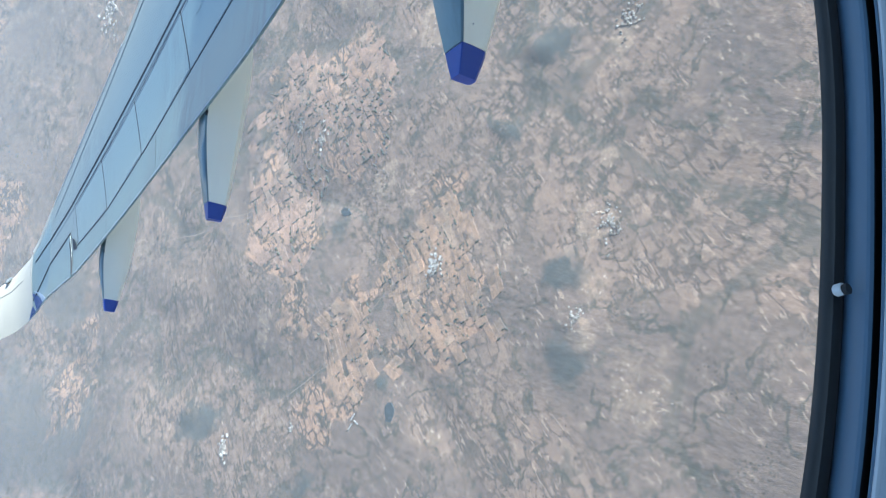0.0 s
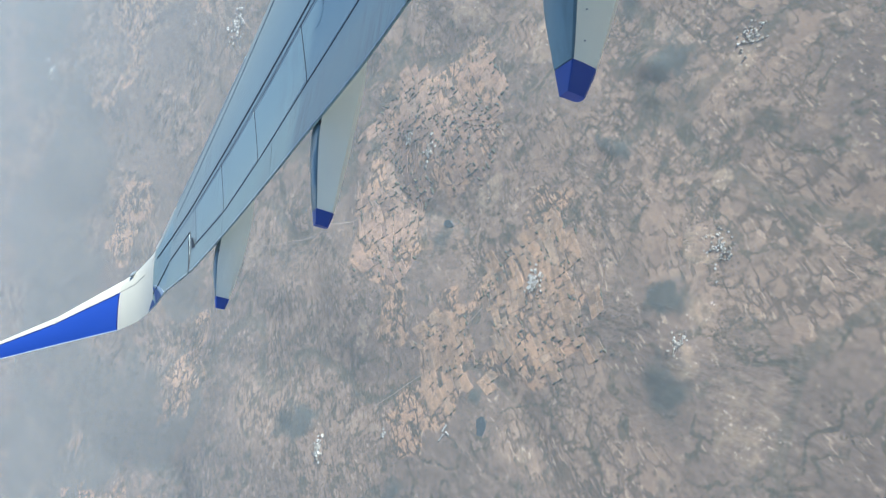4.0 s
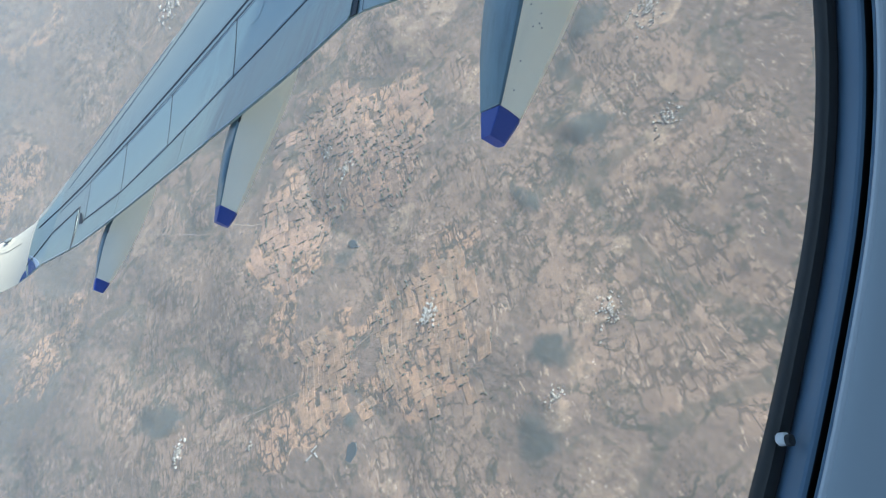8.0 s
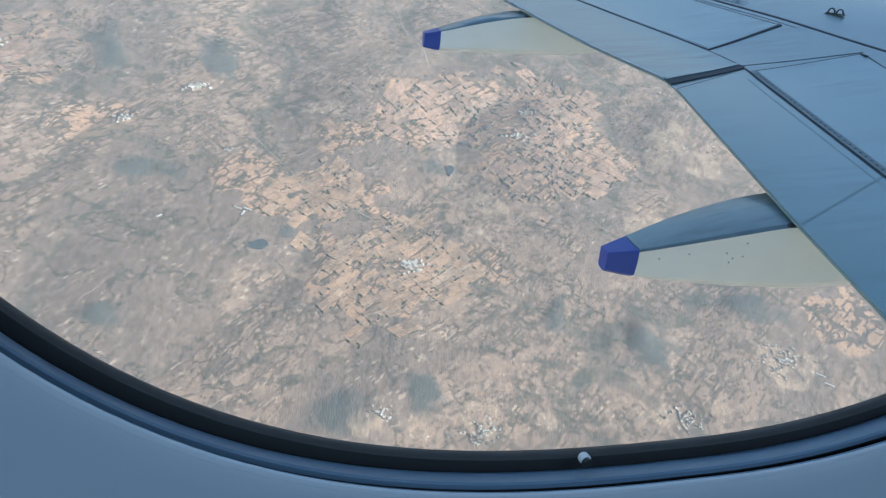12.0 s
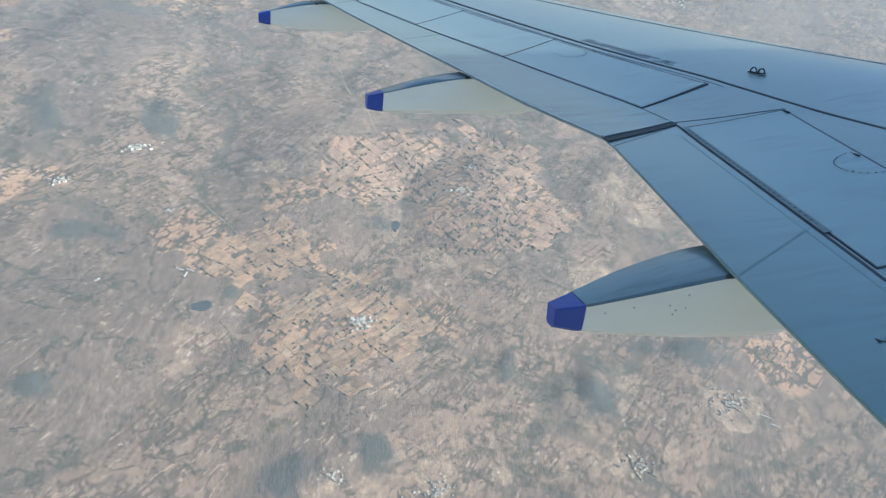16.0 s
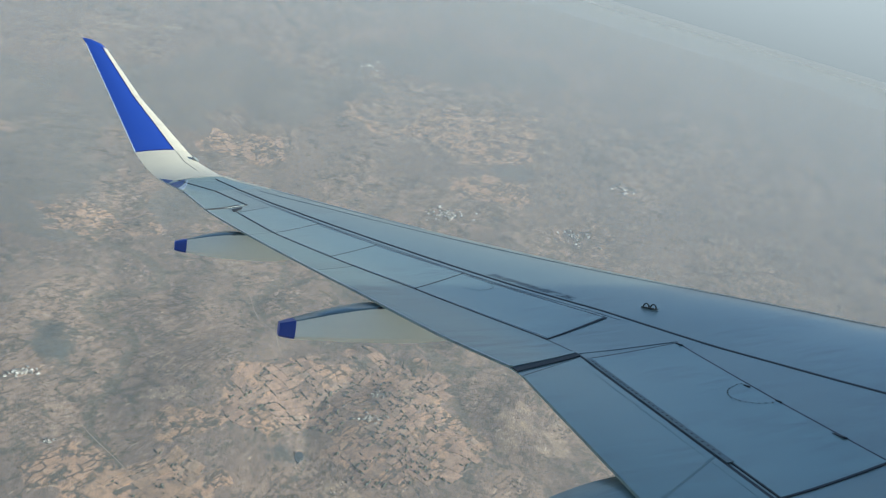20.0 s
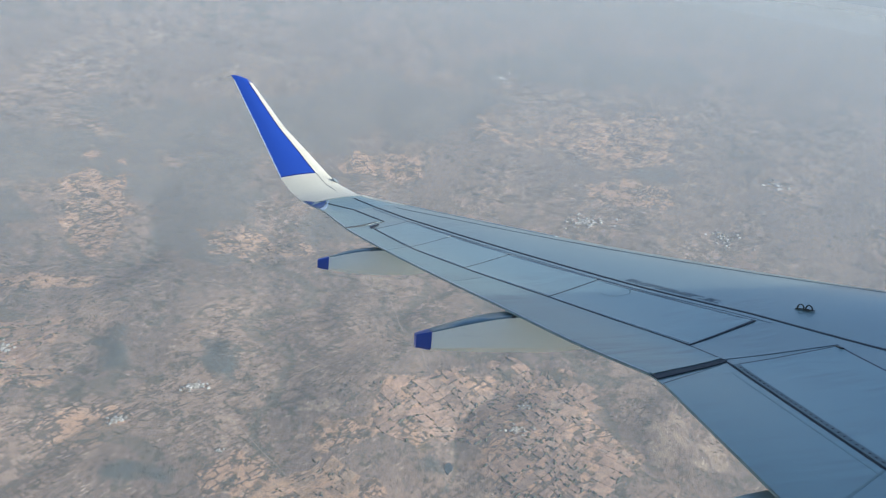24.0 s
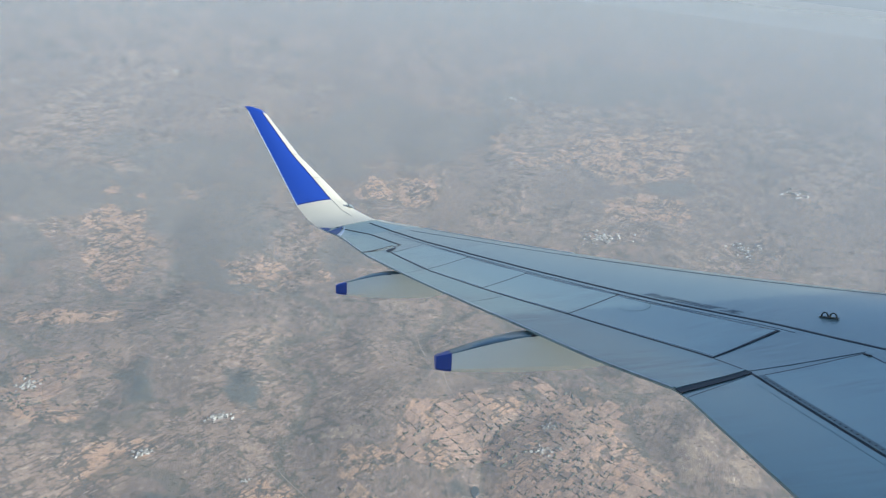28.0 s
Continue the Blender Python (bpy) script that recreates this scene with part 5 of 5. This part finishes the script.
for az, el, wide, deep, turn, least in ((13.5, -14.8, 300, 260, 0.6, (22, 14)), (20.0, -14.0, 360, 280, 0.6, (22, 15)), (23.0, -18.0, 380, 260, 0.65, (20, 13)), (-17.0, -10.7, 240, 260, 0.5, (24, 16))):
    JOINED += farmed_patch(az, el, wide, deep, turn, least, 0.7, 40)
for x, y, vs, fs in JOINED:
    base = len(verts)
    verts += [(x + a, y + b, z - ALTITUDE) for a, b, z in vs]
    faces += [tuple(base + k for k in f) for f in fs]
far_plots = piece("far_field_strips", verts, faces, m_plots, land, "patchwork of reddish and brown distant fields", smooth=False)
tagged(far_plots, kind="stuff")

# bushes and small trees: along the strips, in the scrub and on the hills
m_bush, nt, bsdf = material("bush_leaves")
geo = nt.nodes.new("ShaderNodeNewGeometry")
nt.links.new(ramp(nt, geo.outputs["Random Per Island"], [(0.0, (0.040, 0.048, 0.028)), (0.6, (0.065, 0.07, 0.042)), (1.0, (0.10, 0.09, 0.06))]).outputs[0], bsdf.inputs["Base Color"])
bsdf.inputs["Roughness"].default_value = 0.9
places = [(x, y, rng.uniform(1.6, 3.2) * (1 + 0.3 * (gap > 0.5)), turn, 0.16 * long + 0.8) for x, y, gap, turn, long in HEDGES]
while len(places) < 12000:
    az, r = rng.uniform(-34, 52), 620 * math.exp(rng.random() * 1.6)
    x, y = r * math.sin(radians(az)), r * math.cos(radians(az))
    along = abs(noise.noise((x / 55 + 4, y / 55, 21))) < 0.05 or abs(noise.noise((x / 140, y / 140 + 8, 23))) < 0.028
    if along and (r > 1200 or rng.random() < 0.5) or rng.random() < (0.02 if r < 1200 else 0.08) + 0.45 * max(0, noise.noise((x / 240, y / 240, 25))):
        places.append((x, y, rng.uniform(0.5, 1.1) * (0.5 + r / 1900), -0.55 + 1.4 * noise.noise((x / 150, y / 150, 27)), rng.uniform(2.5, 7.0)))
unit = np.array([(1, 0, 0), (0.3, 0.95, 0.1), (-0.8, 0.6, 0), (-0.8, -0.6, 0.1), (0.3, -0.95, 0), (0.1, 0.1, 0.9)])
tri = [(0, 1, 5), (1, 2, 5), (2, 3, 5), (3, 4, 5), (4, 0, 5)]
verts, faces = [], []
for x, y, size, t, k in places:
    base = len(verts)
    z = land_z(x, y) - 0.3
    c, s = math.cos(t), math.sin(t)
    for ux, uy, uz in unit:
        w = rng.uniform(0.75, 1.25) * size
        verts.append((x + (ux * c * k - uy * s) * w, y + (ux * s * k + uy * c) * w, z + uz * w * 1.3))
    faces += [(base + a, base + b, base + d) for a, b, d in tri]
bushes = piece("bushes", verts, faces, m_bush, smooth=False)
tagged(bushes, "dark green bushes and low trees along field edges", "bushes", kind="stuff")


# joints and edges of the tip fairing and winglet


def winglet_side(k, u, out=0.004):
    """A point on the inboard face of the winglet at a station (fractional) and a chord fraction from the trailing edge."""
    i = min(int(k), len(WINGLET) - 2)
    f = k - i
    a, b = (Vector(winglet_face(j, u, out)) for j in (i, i + 1))
    return a.lerp(b, f)


def winglet_face(k, u, out):
    front, back = (Vector(q) for q in WINGLET[k])
    a, b = Vector(WINGLET[max(k - 1, 0)][1]), Vector(WINGLET[min(k + 1, len(WINGLET) - 1)][1])
    chord = front - back
    inward = (b - a).normalized().cross(chord).normalized()
    if inward.z < 0 and k < 3 or inward.y > 0 and k >= 3:
        inward = -inward
    half = chord.length * 0.12 * (math.sqrt(max(0, 1 - u)) * 0.55 * u + 0.25 * u * (1 - u)) * 2.4
    return back + chord * u + inward * (half + out)


def winglet_line(name, stops, width, mat, label="", out=0.004):
    """A thin raised strip over the winglet's inboard face through (station, chord fraction) stops."""
    pts = []
    for (k0, u0), (k1, u1) in zip(stops, stops[1:]):
        for i in range(12):
            pts.append((k0 + (k1 - k0) * i / 12, u0 + (u1 - u0) * i / 12))
    pts.append(stops[-1])
    mid = [winglet_side(k, u, out) for k, u in pts]
    low = [winglet_side(k, u, out - 0.006) for k, u in pts]
    verts, faces = [], []
    for i, (m, l) in enumerate(zip(mid, low)):
        d = (mid[min(i + 1, len(mid) - 1)] - mid[max(i - 1, 0)]).normalized()
        side = d.cross((m - l).normalized()) * width / 2
        verts += [m - side, m + side, l + side, l - side]
    return piece(name, *lofted([verts[i:i + 4] for i in range(0, len(verts), 4)]), mat, winglet, label, smooth=False)


EDGE_BLUE = paint("edge_blue", (0.012, 0.018, 0.12), 0.45, streak=0.05)
CREAM_LINE = paint("cream_joint", (0.26, 0.255, 0.235), 0.5, streak=0.1)
winglet_line("panel_edge", ((4.02, 0.02), (4.02, 0.74), (7, 0.77)), 0.012, EDGE_BLUE)
winglet_line("panel_edge", ((4.02, 0.012), (7, 0.012)), 0.012, LIP, "thin pale trailing edge")
winglet_line("tip_seam", ((2.2, 0.68), (3.2, 0.72), (4.0, 0.755)), 0.008, CREAM_LINE)
for k in (5.0, 6.0):
    winglet_line("leading_edge_joint", ((k, 0.77), (k, 0.97)), 0.006, CREAM_LINE)
# dark triangular trailing panels of the tip
TRIM_BLUE = paint("shade_blue", (0.045, 0.080, 0.21), 0.4, streak=0.1)


def tip_top(k, u, rise=0.006):
    """A point on the upper face of the tip: ring number and chord fraction."""
    i, j = min(int(k), len(TIP) - 2), min(int(u * 9), 8)
    a, b = (Vector(TIP[n][j]).lerp(Vector(TIP[n][j + 1]), u * 9 - j) for n in (i, i + 1))
    return a.lerp(b, k - i) + Vector((0, -0.4, 0.9)) * rise


for corners, mat, label in (
        (((1.0, 0.02), (2.3, 0.02), (2.9, 0.30)), TRIM_BLUE, "dark blue triangular trailing panel"), (((2.5, 0.02), (3.8, 0.02), (3.0, 0.13)), TRIM_BLUE, "dark blue triangular trailing panel"),
        (((0.35, 0.02), (0.95, 0.02), (2.85, 0.33)), LIP, "pale triangular strip beside the trailing panel")):
    n = 6
    grid = []
    for i in range(n + 1):
        for j in range(n + 1 - i):
            w = (1 - (i + j) / n, i / n, j / n)
            grid.append(tip_top(sum(w[m] * corners[m][0] for m in range(3)), sum(w[m] * corners[m][1] for m in range(3))))
    at = lambda i, j: sum(n + 1 - m for m in range(i)) + j
    tri_faces = [(at(i, j), at(i + 1, j), at(i, j + 1)) for i in range(n) for j in range(n - i)] + [(at(i + 1, j), at(i + 1, j + 1), at(i, j + 1)) for i in range(n) for j in range(n - i - 1)]
    count = len(grid)
    grid += [g - Vector((0, -0.4, 0.9)) * 0.010 for g in grid]
    tri_faces += [tuple(count + k for k in reversed(f)) for f in tri_faces]
    rim = [at(0, j) for j in range(n)] + [at(i, n - i) for i in range(n)] + [at(n - i, 0) for i in range(n)]
    tri_faces += [(a, b, count + b, count + a) for a, b in zip(rim, rim[1:] + rim[:1])]
    piece("trailing_panel", grid, tri_faces, mat, winglet, label, smooth=False)


# pale leading edge of the outer wing, running on into the tip
def crest(y, u):
    back, front = line(TE_Y, TE_X, y), line(LE_Y, LE_X, y)
    return back + (front - back) * u


seam("leading_edge_strip", [(crest(11.2 + 2.85 * k / 24, 0.935), 11.2 + 2.85 * k / 24) for k in range(25)], 0.045, 0.004, LIP, wing, "pale bare leading edge")


def tip_strip(name, stops, width, mat, label=""):
    """A narrow strip over the tip's upper face between two (ring, chord fraction) places."""
    (k0, u0), (k1, u1) = stops
    pts = [tip_top(k0 + (k1 - k0) * i / 14, u0 + (u1 - u0) * i / 14, 0.006) for i in range(15)]
    rows = []
    for i, p in enumerate(pts):
        d = (pts[min(i + 1, 14)] - pts[max(i - 1, 0)]).normalized()
        side = d.cross(Vector((0, -0.4, 0.9))).normalized() * width / 2
        low = Vector((0, -0.4, 0.9)) * 0.010
        rows.append([p - side, p + side, p + side - low, p - side - low])
    piece(name, *lofted([[tuple(v) for v in r] for r in rows]), mat, winglet, label, smooth=False)


tip_strip("tip_hinge_line", ((0.0, 0.33), (2.9, 0.20)), 0.022, SEAL)
tip_strip("tip_seam_line", ((0.0, 0.58), (2.4, 0.66)), 0.018, SEAL)
tip_strip("tip_leading_edge", ((0.0, 0.90), (2.95, 0.88)), 0.07, WHITE, "white leading edge of the tip panel")
# joints of the tip panel
for k in (3.0,):
    pts = [tip_top(k, 0.03 + 0.92 * i / 14, 0.004) for i in range(15)]
    verts, faces = [], []
    for p in pts:
        verts += [p + Vector((0, -0.007, 0)), p + Vector((0, 0.007, 0)), p + Vector((0, 0.007, -0.008)), p + Vector((0, -0.007, -0.008))]
    piece("tip_joint", *lofted([verts[i:i + 4] for i in range(0, len(verts), 4)]), CREAM_LINE, winglet, smooth=False)
